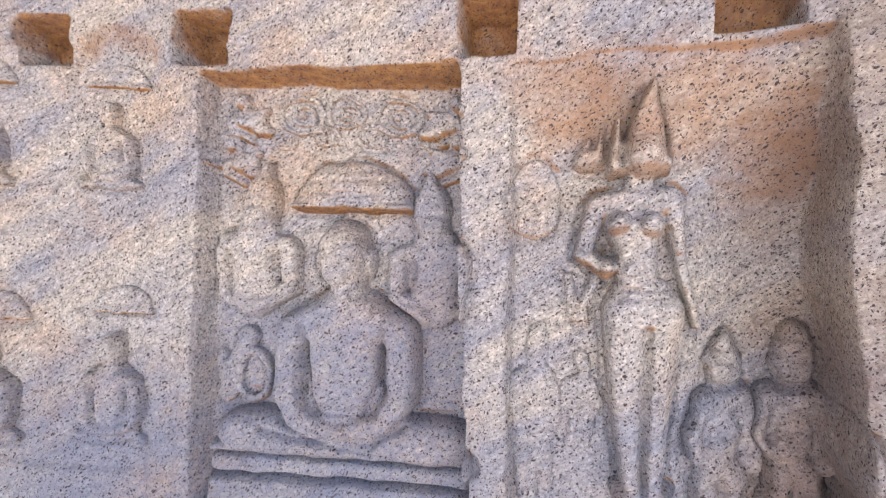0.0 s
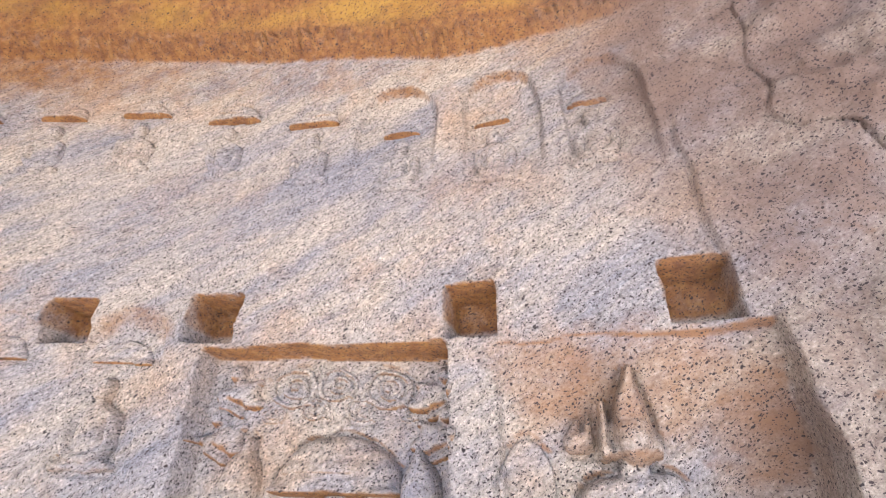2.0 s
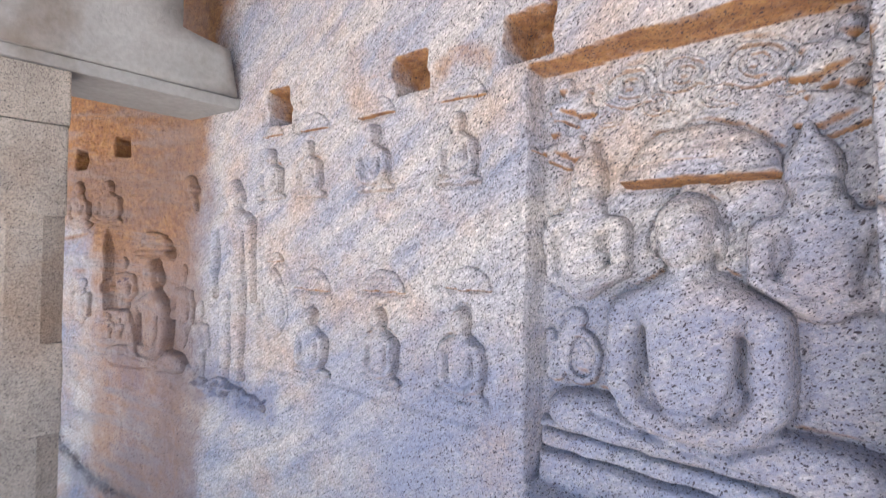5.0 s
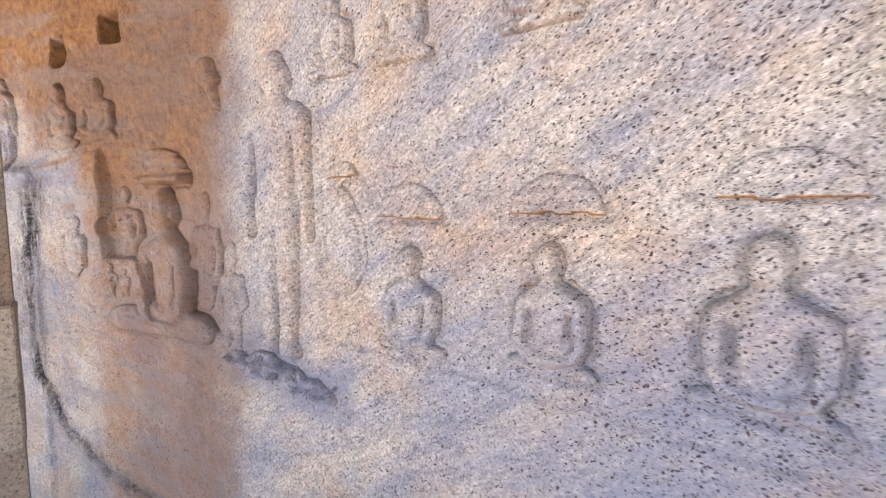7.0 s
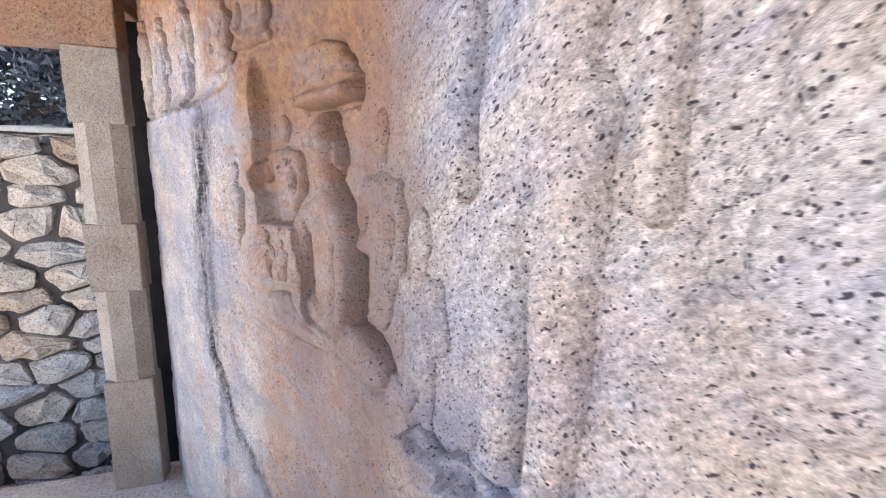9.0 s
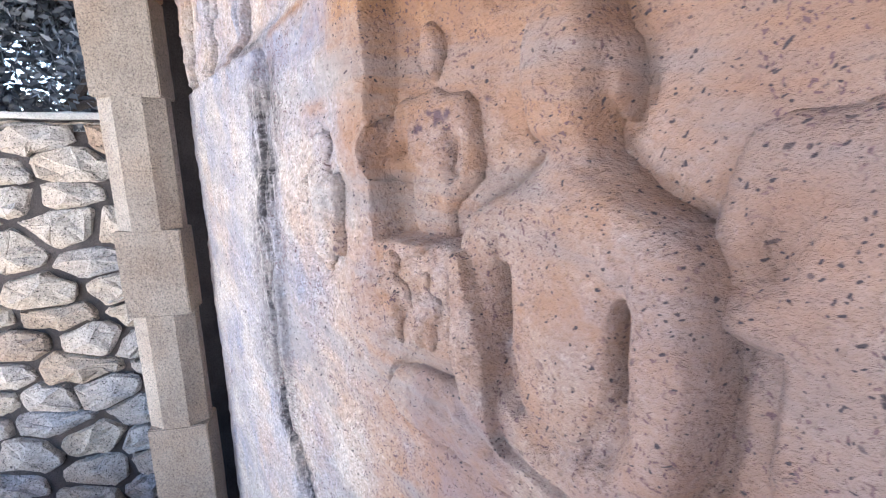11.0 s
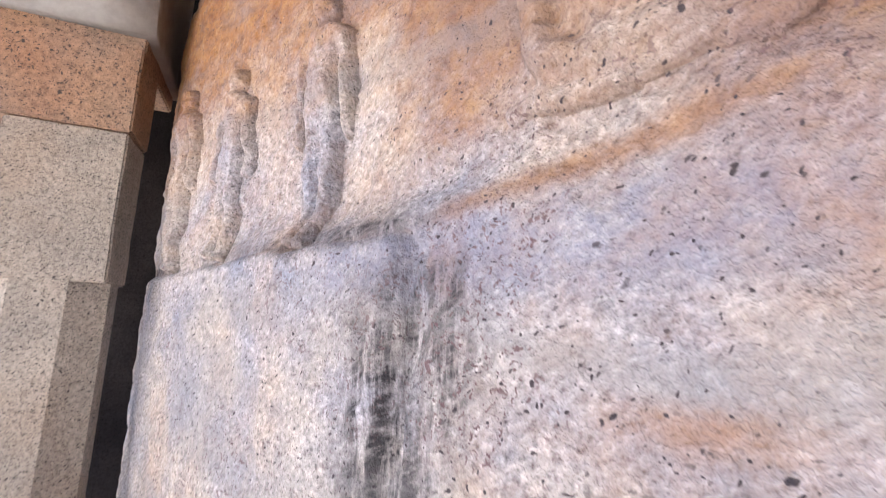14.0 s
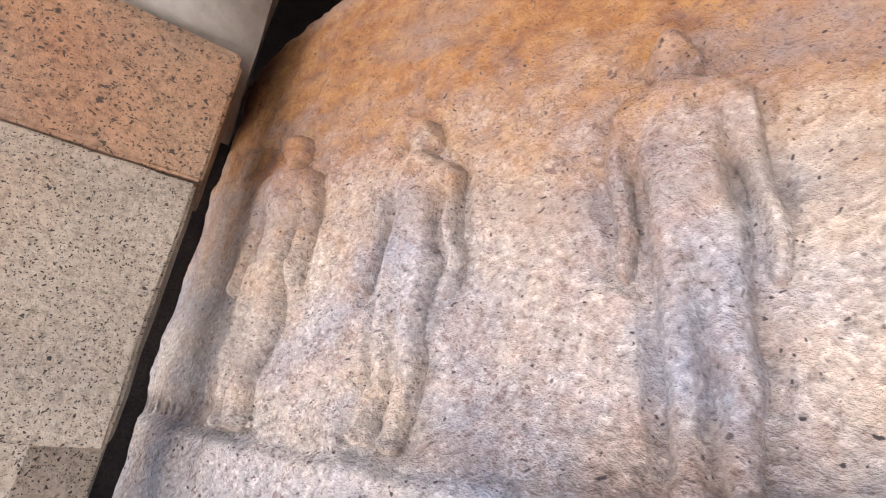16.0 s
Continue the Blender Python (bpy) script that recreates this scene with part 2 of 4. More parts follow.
GROUND = make_granite("dusty rock ground", (0.40, 0.34, 0.29), (0.52, 0.46, 0.40), (0.12, 0.09, 0.08), 0.5, gain=1.0)
LEAF, ln, ll, lb = nodes_of("dark leaves")
oi = ln.new("ShaderNodeNewGeometry")
ll.new(ramp(ln, ll, oi.outputs["Random Per Island"], [(0.0, (0.03, 0.04, 0.055)), (1.0, (0.11, 0.13, 0.16))]), lb.inputs["Base Color"])
lb.inputs["Roughness"].default_value = 0.35
# near-black colour that stands for the unlit gap behind the far pillar
GAP_SHADE = make_granite("near-black gap shade", (0.012, 0.010, 0.011), (0.03, 0.025, 0.025), (0.006, 0.006, 0.006))
GAP_SHADE.node_tree.nodes["Principled BSDF"].inputs["Specular IOR Level"].default_value = 0.05
BARK = make_granite("dark bark", (0.05, 0.04, 0.035), (0.09, 0.07, 0.06), (0.02, 0.02, 0.02))


# ---- mesh helpers ----
def from_arrays(name, verts, faces, material, smooth=True):
    me = bpy.data.meshes.new(name)
    verts, faces = np.asarray(verts, np.float32), np.asarray(faces, np.int32)
    k = faces.shape[1]
    me.vertices.add(len(verts))
    me.vertices.foreach_set("co", verts.ravel())
    me.loops.add(faces.size)
    me.loops.foreach_set("vertex_index", faces.ravel())
    me.polygons.add(len(faces))
    me.polygons.foreach_set("loop_start", np.arange(0, faces.size, k, dtype=np.int32))
    me.polygons.foreach_set("use_smooth", np.full(len(faces), smooth))
    me.materials.append(material)
    me.update(calc_edges=True)
    return me


def lattice(i, j, seed):
    h = (i.astype(np.int64) * 374761393 + j.astype(np.int64) * 668265263 + seed * 974634777) & 0x7FFFFFFF
    h = ((h ^ (h >> 13)) * 1274126177) & 0x7FFFFFFF
    return ((h ^ (h >> 16)) & 0xFFFF) / 65535.0


def value_noise(x, y, seed=0):
    """Smooth noise of two coordinates, -1 to 1, one cell per unit."""
    i, j = np.floor(x), np.floor(y)
    f, g = x - i, y - j
    f, g = f * f * (3 - 2 * f), g * g * (3 - 2 * g)
    a, b = lattice(i, j, seed), lattice(i + 1, j, seed)
    c, d = lattice(i, j + 1, seed), lattice(i + 1, j + 1, seed)
    return 2 * ((a * (1 - f) + b * f) * (1 - g) + (c * (1 - f) + d * f) * g) - 1


def fbm(x, y, octaves=4, seed=0):
    total, amp = 0, 1.0
    for k in range(octaves):
        total = total + amp * value_noise(x * 2 ** k, y * 2 ** k, seed + 17 * k)
        amp *= 0.5
    return total / 1.9


def step(a, b, v):
    t = np.clip((v - a) / (b - a), 0, 1)
    return t * t * (3 - 2 * t)


def box(x, z, x0, x1, z0, z1, e=0.008):
    return step(x0 - e, x0 + e, x) * (1 - step(x1 - e, x1 + e, x)) * step(z0 - e, z0 + e, z) * (1 - step(z1 - e, z1 + e, z))


def part(name, bm, material, parent, label=""):
    me = bpy.data.meshes.new(name)
    bm.to_mesh(me)
    bm.free()
    me.materials.append(material)
    ob = new(name, me)
    ob.parent = parent
    return tagged(ob, label) if label else ob


def block(x0, x1, y0, y1, z0, z1, bevel=0.01, rough=0.0, cuts=0):
    bm = bmesh.new()
    bmesh.ops.create_cube(bm, size=1.0)
    for v in bm.verts:
        v.co = Vector(((x0 + x1) / 2 + v.co.x * (x1 - x0), (y0 + y1) / 2 + v.co.y * (y1 - y0), (z0 + z1) / 2 + v.co.z * (z1 - z0)))
    if bevel:
        bmesh.ops.bevel(bm, geom=bm.edges[:], offset=bevel, segments=2, affect="EDGES")
    if cuts:
        bmesh.ops.subdivide_edges(bm, edges=bm.edges[:], cuts=cuts, use_grid_fill=True)
    if rough:
        for v in bm.verts:
            v.co += rough * noise.noise_vector(v.co * 9)
    return bm


# ---- the rock wall: a plan curve, seen as depth behind a smooth face ----
PLAN = np.array([(2.6, 0.4), (1.9, 1.05), (1.3, 1.42), (0.75, 1.66), (0.47, 1.715), (-0.08, 1.763), (-0.94, 1.715), (-1.64, 1.57), (-2.03, 1.46),
                 (-2.34, 1.365), (-2.73, 1.26), (-3.04, 1.11), (-3.51, 0.84), (-4.13, 0.53), (-4.45, 0.405), (-4.72, 0.372), (-4.90, 0.53), (-4.96, 1.3), (-5.0, 2.6)])
leg = np.r_[0, np.cumsum(np.hypot(*np.diff(PLAN, axis=0).T))]
SS = np.linspace(0, leg[-1], 2000)
PX, PY = np.interp(SS, leg, PLAN[:, 0]), np.interp(SS, leg, PLAN[:, 1])
kernel = np.exp(-0.5 * (np.arange(-60, 61) / 22.0) ** 2)
kernel /= kernel.sum()
PX, PY = (np.convolve(np.pad(p, 60, mode="reflect", reflect_type="odd"), kernel, "valid") for p in (PX, PY))
TX, TY = np.gradient(PX, SS), np.gradient(PY, SS)
TL = np.hypot(TX, TY)
NX, NY = -TY / TL, TX / TL  # towards the walker


def s_at(x):
    """Distance along the wall at which its face passes x (the long face only)."""
    face = SS < leg[15]
    return np.interp(-np.asarray(x, float), -PX[face], SS[face])


def wall_point(s, z, d):
    """The point at s and height z, d metres behind the face."""
    x, y = np.interp(s, SS, PX), np.interp(s, SS, PY)
    nx, ny = np.interp(s, SS, NX), np.interp(s, SS, NY)
    return np.stack([x - nx * d, y - ny * d, z + 0 * x], -1)


HOLES = [(0.474, 0.615, 2.492, 2.642), (-0.069, 0.065, 2.498, 2.632), (-0.848, -0.69, 2.512, 2.647), (-1.295, -1.15, 2.513, 2.633),
         (-1.985, -1.855, 2.49, 2.638), (-3.12, -3.02, 2.44, 2.55), (-3.40, -3.31, 2.39, 2.5)]
ARCHES = [(-0.26, 0.14, 3.02, 3.46), (0.11, 0.125, 2.98, 3.45), (0.43, 0.12, 2.90, 3.42)]
NICHE_TOP, NICHE_LOW = 2.481, 1.30


CRACK = [(-3.555, 1.94), (-3.60, 1.40), (-3.60, 1.15), (-3.565, 0.97), (-3.45, 0.77), (-3.21, 0.59), (-2.9, 0.52), (-2.3, 0.52), (-1.3, 0.60)]


def crack_near(x, z):
    """Distance to the long crack, and how broad its dark lichen grows there."""
    wx, wz = x + 0.012 * value_noise(x * 13, z * 13, 21), z + 0.012 * value_noise(x * 13, z * 13, 22)
    best = np.full(np.shape(x), 9.0)
    for (ax, az), (bx, bz) in zip(CRACK, CRACK[1:]):
        t = np.clip(((wx - ax) * (bx - ax) + (wz - az) * (bz - az)) / ((bx - ax) ** 2 + (bz - az) ** 2), 0, 1)
        best = np.minimum(best, np.hypot(wx - ax - t * (bx - ax), wz - az - t * (bz - az)))
    return best, 0.042 + 0.036 * step(0.9, 1.25, z) * (0.75 + 0.45 * value_noise(x * 9, z * 6, 23))


def wall_depth(x, z):
    """How far the carved surface lies behind the smooth face."""
    wx = x + 0.006 * value_noise(x * 9, z * 9, 3) + 0.003 * value_noise(x * 31, z * 31, 4)
    wz = z + 0.006 * value_noise(x * 8, z * 8, 5) + 0.003 * value_noise(x * 30, z * 30, 6)
    d = 0.018 * fbm(x * 1.3, z * 1.3, 3, 1) + 0.006 * fbm(x * 9 + z * 4, z * 14, 3, 2)
    d = d + 0.0035 * fbm(x * 23, z * 23, 3, 15)
    bay = 1 - step(-2.75, -2.35, x)
    d = d + bay * (0.007 * fbm(x * 14, z * 14, 4, 101) + 0.005 * np.abs(value_noise(x * 46, z * 40, 102)))
    # undressed rock past the goddess panel
    wild = step(0.66, 0.95, x)
    d = d + wild * (0.07 * fbm(x * 3.2, z * 2.4, 5, 8) + 0.05 * np.abs(fbm(x * 5 + z, z * 4, 4, 18)) + 0.02 * np.abs(value_noise(x * 16, z * 12, 19)))
    seam = value_noise(x * 2.1 + 0.5 * z, z * 1.6, 28) + 0.3 * value_noise(x * 9, z * 9, 29)
    d = d + wild * 0.03 * np.exp(-(seam / 0.02) ** 2) + wild * 0.03 * np.abs(fbm(x * 11 + z * 3, z * 8, 4, 39))
    for x0, x1, z0, z1 in HOLES:
        d = d + 0.14 * box(wx, wz, x0, x1, z0, z1, 0.006)
    # seated figure's niche
    lean = NICHE_TOP - z
    d = d + (0.085 + 0.085 * (x + 0.765)) * box(wx, wz, -0.765 + 0.015 * lean, -0.074 + 0.055 * lean, NICHE_LOW, NICHE_TOP, 0.004)
    # goddess panel, deeper towards its far jamb
    rim = 0.668 + 0.05 * lean + 0.012 * value_noise(x * 0, z * 9, 47)
    panel = box(wx, wz, 0.062 + 0.02 * lean, rim, 1.20, 2.47 + 0.01 * value_noise(x * 12, z, 9), 0.006)
    d = d + panel * (0.055 + 0.17 * step(0.34, 0.66, x)) * (0.16 + 0.84 * (1 - step(2.1, 2.46, z)))
    d = d - 0.035 * step(rim - 0.01, rim + 0.01, wx) * (1 - step(0.8, 1.0, x)) * (1 - step(2.4, 2.55, z))
    # pilaster edges beside the seated figure's niche
    for gx in (-0.795, -0.885):
        d = d + 0.007 * np.exp(-((wx - gx) / 0.006) ** 2) * step(1.3, 1.4, z) * (1 - step(2.44, 2.5, z))
    # recessed field with two rows of small seated figures
    d = d + 0.014 * box(wx, wz, -2.02, -0.90, 1.40, 2.56, 0.012)
    for c, z0, r in ((-1.017, 2.46, 0.125), (-1.39, 2.45, 0.12), (-1.725, 2.45, 0.12), (-0.98, 1.83, 0.13), (-1.34, 1.79, 0.13), (-1.72, 1.77, 0.13)):
        q = np.hypot(x - c, (z - z0) * 0.85)
        d = d + 0.012 * (1 - step(r - 0.008, r + 0.008, q)) * step(z0 - 0.02, z0, z)
    # arched recesses of the upper row
    for c, w, z0, z1 in ARCHES:
        top = z1 - w * 1.1
        inside = np.where(z > top, np.hypot((wx - c) / w, (wz - top) / (z1 - top)), np.abs(wx - c) / w)
        d = d + 0.034 * (1 - step(0.94, 1.06, inside)) * step(z0 - 0.05, z0 + 0.25, z)
    # far niche
    far = step(-3.142, -3.134, wx) * (1 - step(-2.62, -2.4, x)) * step(1.578, 1.588, wz + 0.25 * step(-2.98, -2.9, x)) * (1 - step(1.92, 2.08, z))
    d = d + 0.052 * far * (1 - 0.6 * step(-2.95, -2.6, x))
    # the far end stands back above the dressed rock
    d = d + np.interp(x, [-4.3, -4.15, -4.0, -3.85, -3.7, -3.5, -3.3], [-0.012, 0.0, 0.02, 0.034, 0.045, 0.03, 0.0]) * step(1.95, 2.02, z)
    d = d - 0.035 * np.exp(-((x + 3.16) / 0.13) ** 2) * step(1.2, 1.5, z) * (1 - step(1.95, 2.15, z))
    # proud dressed rock below the three standing figures
    d = d - 0.016 * step(-4.62, -4.5, x) * (1 - step(-3.555, -3.535, wx)) * (1 - step(1.94, 1.955, wz + 0.012 * fbm(x * 7, z, 3, 12)))
    # cracks
    near, wide = crack_near(x, z)
    d = d + 0.03 * np.exp(-(near / 0.013) ** 2)
    run = 0.597 - 0.03 * (z - 2.68) + 0.01 * value_noise(x * 0, z * 11, 22)
    d = d + 0.02 * np.exp(-((x - run) / 0.008) ** 2) * step(2.55, 2.7, z) * (1 - step(3.0, 3.15, z))
    # lip and overhang under the ceiling
    lip = np.interp(x, [-2.4, -1.2, -0.6, -0.1, 0.6, 1.5], [3.72, 3.74, 3.68, 3.60, 3.60, 3.9]) + 0.012 * value_noise(x * 5, 0 * z, 31)
    chisel = 0.014 * np.abs(value_noise(x * 30 + 4 * z, z * 11, 33)) + 0.045 * np.abs(value_noise(x * 38 + 9 * z, z * 30, 34)) * (1 - step(0.05, 0.11, z - lip + 0.01 * value_noise(x * 8, z * 0, 35))) + 0.03 * fbm(x * 2.5, z * 5, 4, 36)
    d = d - step(lip - 0.004, lip + 0.03, z) * (0.022 + chisel + 0.42 * np.clip(z - lip, 0, 1)) * (1 - step(0.2, 1.0, x))
    # the rock's top falls back at the far end
    top = np.interp(x, [-4.75, -4.55, -4.3, -4.1, -3.8, -3.4, -2.6], [2.66, 2.70, 2.70, 2.71, 2.82, 3.2, 5.0])
    d = d + 20.0 * np.clip(z - top + 0.03, 0, np.where(x < -4.6, 0.12, 0.21)) ** 2
    return d


def stain_light_at(x, z):
    """Iron staining: beams' sheltered bay, panel heads and the band under the ceiling. The bay's orange also paints its
    bounced light and shade.
    """
    w = 0.10 * fbm(x * 3, z * 3, 4, 51)
    inner = (1 - step(-2.65, -2.3, x + 1.5 * w + 0.25 * (2.2 - z) * step(1.6, 2.6, z))) * (0.72 + 0.3 * step(1.7, 2.2, z + w))
    outer = 0.20 + 0.5 * step(2.15, 2.5, z + 1.6 * w)
    bay = np.where(x < -3.1, inner + (np.minimum(inner, outer) - inner) * step(0.0, 0.22, -3.1 - x + 0.5 * w), inner)
    bay = bay * np.where((x < -3.54) & (z < 1.945), 0.3, 1.0)
    head = box(x + w * 0.6, z + w * 0.6, 0.06, 0.62, 2.26, 2.49, 0.09) * 0.62
    lip = np.interp(x, [-2.4, -1.2, -0.6, -0.1, 0.6, 1.5], [3.72, 3.74, 3.68, 3.60, 3.60, 3.9])
    band = step(-0.03, 0.03, z - lip + 0.03 * w) * (0.95 + 0.25 * step(0.06, 0.12, z - lip)) * (1 - step(0.4, 0.9, x + w))
    near = step(3.2, 3.65, z + w) * 0.25 + 0.6 * step(-0.34, -0.04, z - lip + 0.8 * w) * (1 - step(-1.9, -0.9, x + w))
    arch = 0.55 * np.exp(-((np.hypot(x + 1.017, z - 2.46) - 0.13) / 0.035) ** 2) * step(2.47, 2.55, z)
    socket = 0 * x
    for x0, x1, z0, z1 in HOLES:
        socket = np.maximum(socket, 0.95 * box(x, z, x0 - 0.004, x1 + 0.004, z0 + 0.045, z1 + 0.004, 0.012))
    deepen = 0.30 * step(-3.35, -3.15, x) * (1 - step(-2.55, -2.25, x + w)) * step(1.5, 1.9, z + w)
    high = 0.55 * step(-3.72, -3.5, x + w) * (1 - step(-2.9, -2.5, x)) * step(1.98, 2.12, z + 0.6 * w) + 0.3 * (1 - step(-3.5, -3.3, x + w)) * step(2.1, 2.3, z + w)
    streak = 0.8 * np.exp(-((x + 3.33) / 0.06) ** 2) * np.exp(-((z + 0.3 * w - 1.80) / 0.02) ** 2)
    streak = np.maximum(streak, 0.75 * np.exp(-((z - 1.955 - 0.15 * (x + 3.6)) / 0.018) ** 2) * box(x, z, -3.54, -3.1, 1.8, 2.2, 0.05))
    return np.clip(np.maximum.reduce([bay + deepen + high, head, band, near, arch, socket, streak]), 0, 1.2)


def lichen_at(x, z):
    near, wide = crack_near(x, z)
    a = np.exp(-(near / (1.1 * wide)) ** 4) * (1 - step(1.88, 1.94, z)) * (0.72 + 0.5 * value_noise(x * 22, z * 9, 24))
    b = 0.9 * np.exp(-((z - 1.962) / 0.016) ** 2) * (1 - step(-3.55, -3.5, x)) * (0.4 + 0.6 * step(-0.2, 0.4, value_noise(x * 6, z * 0, 5)))
    drip = 0.30 * (1 - step(-3.6, -3.52, x)) * (1 - step(1.85, 1.94, z)) * (0.5 + 0.5 * value_noise(x * 5, z * 1.2, 6))
    return np.clip(a + b + drip, 0, 1)


def pale_at(x, z):
    """The stain is washed out low in the bay and deep orange above, where it also paints the bay's shade."""
    return (1 - step(-2.75, -2.3, x + 0.2 * fbm(x * 3, z * 3, 3, 41))) * (0.35 + 0.6 * (1 - step(1.8, 2.1, z))) * np.where(x < -3.56, 0.7, 1.0)


def blotch_at(x, z):
    """Where purple-brown lichen crusts grow: the bay wall, thickest low down beside the niche."""
    bay = 1 - step(-2.75, -2.3, x + 0.2 * fbm(x * 3, z * 3, 3, 41))
    return bay * (0.75 + 0.25 * (1 - step(1.7, 2.1, z))) * np.where(x < -3.56, 0.8, 1.0)


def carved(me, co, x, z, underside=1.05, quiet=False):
    """Stores staining and lichen on the vertices: the undersides' ochre is iron stain plus painted warm bounce light.
    """
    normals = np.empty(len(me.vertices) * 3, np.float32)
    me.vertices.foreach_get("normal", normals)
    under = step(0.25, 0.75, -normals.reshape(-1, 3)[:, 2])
    if quiet:  # the cliff's own soffits: less ochre low in the bay and along the upper row
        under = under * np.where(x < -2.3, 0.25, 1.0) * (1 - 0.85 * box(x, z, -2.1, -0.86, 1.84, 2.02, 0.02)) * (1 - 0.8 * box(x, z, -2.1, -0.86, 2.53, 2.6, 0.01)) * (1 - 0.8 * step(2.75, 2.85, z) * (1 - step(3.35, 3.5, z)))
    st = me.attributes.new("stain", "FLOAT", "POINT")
    st.data.foreach_set("value", np.clip(np.maximum(stain_light_at(x, z), under * underside), 0, 1.2).astype(np.float32))
    pa = me.attributes.new("pale", "FLOAT", "POINT")
    pa.data.foreach_set("value", np.maximum(pale_at(x, z), 0.85 * box(x, z, 0.0, 0.8, 2.0, 2.5, 0.02)).astype(np.float32))
    go = me.attributes.new("gold", "FLOAT", "POINT")
    go.data.foreach_set("value", step(0.08, 0.16, z - np.interp(x, [-2.4, -1.2, -0.6, -0.1, 0.6, 1.5], [3.72, 3.74, 3.68, 3.60, 3.60, 3.9])).astype(np.float32))
    bl = me.attributes.new("blotch", "FLOAT", "POINT")
    bl.data.foreach_set("value", blotch_at(x, z).astype(np.float32))
    fl = me.attributes.new("fleck", "FLOAT", "POINT")
    bent = x + 0.3 * fbm(x * 4, z * 4, 3, 61)
    fl.data.foreach_set("value", (0.14 + 0.41 * step(-2.9, -2.2, bent) + 0.45 * step(-1.5, -0.9, bent) - 0.1 * (1 - step(-3.7, -3.5, bent)) * step(1.9, 2.0, z)).astype(np.float32))
    sk = me.attributes.new("streak", "FLOAT", "POINT")
    sk.data.foreach_set("value", step(-2.9, -2.2, bent).astype(np.float32))
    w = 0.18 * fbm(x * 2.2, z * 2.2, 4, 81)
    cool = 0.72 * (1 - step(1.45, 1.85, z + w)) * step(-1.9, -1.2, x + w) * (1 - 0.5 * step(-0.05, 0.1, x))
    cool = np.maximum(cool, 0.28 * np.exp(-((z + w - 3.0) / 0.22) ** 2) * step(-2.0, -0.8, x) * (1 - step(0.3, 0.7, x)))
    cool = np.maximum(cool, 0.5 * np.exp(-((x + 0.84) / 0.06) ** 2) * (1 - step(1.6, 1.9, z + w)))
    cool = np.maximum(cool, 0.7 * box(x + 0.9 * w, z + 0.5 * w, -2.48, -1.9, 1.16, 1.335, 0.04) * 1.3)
    # skylight and shade inside the great niche, put in as blue colour
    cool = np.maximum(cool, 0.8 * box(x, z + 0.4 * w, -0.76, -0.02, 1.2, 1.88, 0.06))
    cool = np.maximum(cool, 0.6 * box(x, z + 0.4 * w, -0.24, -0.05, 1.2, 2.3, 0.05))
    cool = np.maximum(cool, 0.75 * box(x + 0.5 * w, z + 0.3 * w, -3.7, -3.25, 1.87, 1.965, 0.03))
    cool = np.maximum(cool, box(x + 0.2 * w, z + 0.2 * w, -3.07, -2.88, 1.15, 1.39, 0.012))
    # brown rock, with the panel jamb's shade put into the same colour
    br = me.attributes.new("brown_shade", "FLOAT", "POINT")
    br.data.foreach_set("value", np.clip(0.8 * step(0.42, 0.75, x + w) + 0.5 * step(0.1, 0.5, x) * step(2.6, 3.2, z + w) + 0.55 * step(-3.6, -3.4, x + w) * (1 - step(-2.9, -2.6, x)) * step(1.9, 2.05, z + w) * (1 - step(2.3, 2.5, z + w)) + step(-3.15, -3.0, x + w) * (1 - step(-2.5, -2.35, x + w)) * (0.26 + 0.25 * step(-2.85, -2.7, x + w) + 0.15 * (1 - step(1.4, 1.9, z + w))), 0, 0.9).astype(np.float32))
    da = me.attributes.new("rock_and_sky_blue", "FLOAT", "POINT")
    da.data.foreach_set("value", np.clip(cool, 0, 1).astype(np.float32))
    crusts = 0 * x
    for cx, cz, r in ((-3.050, 1.751, 0.014), (-3.034, 1.757, 0.011), (-3.064, 1.756, 0.007), (-3.084, 1.737, 0.010), (-3.40, 1.598, 0.009), (-3.41, 1.582, 0.007), (-2.99, 1.77, 0.008), (-3.235, 1.545, 0.008)):
        q = np.hypot(x - cx, (z - cz) * 1.1) / (0.8 * r) + 0.5 * value_noise(x * 130, z * 130, 14)
        crusts = np.maximum(crusts, 1 - step(0.7, 1.1, q))
    pu = me.attributes.new("purple", "FLOAT", "POINT")
    pu.data.foreach_set("value", (0.9 * crusts).astype(np.float32))
    li = me.attributes.new("lichen", "FLOAT", "POINT")
    li.data.foreach_set("value", lichen_at(x, z).astype(np.float32))


def grid_faces(nu, nv):
    i = np.arange(nu * nv).reshape(nu, nv)
    return np.stack([i[:-1, :-1], i[:-1, 1:], i[1:, 1:], i[1:, :-1]], -1).reshape(-1, 4)


# ---- floor, roof, partitions ----
def build_ground():
    far = np.r_[-300, -120, -50, -25, -14, np.arange(-9, 7.01, 0.12), 10, 16, 30, 60, 120, 300]
    X, Y = np.meshgrid(far, far, indexing="ij")
    Z = np.interp(X, [-4.62, -4.55, -2.2, 0.2, 3.0], [-0.5, 0.0, 0.13, 0.24, 0.3]) + 0.02 * fbm(X * 1.7, Y * 1.7, 4, 71) * (np.abs(X) < 7)
    me = from_arrays("ground", np.stack([X, Y, Z], -1).reshape(-1, 3), grid_faces(len(far), len(far))[:, ::-1], GROUND)
    tagged(new("ground", me), "dusty uneven pale rock ground before the cliff", "ground", kind="structure")


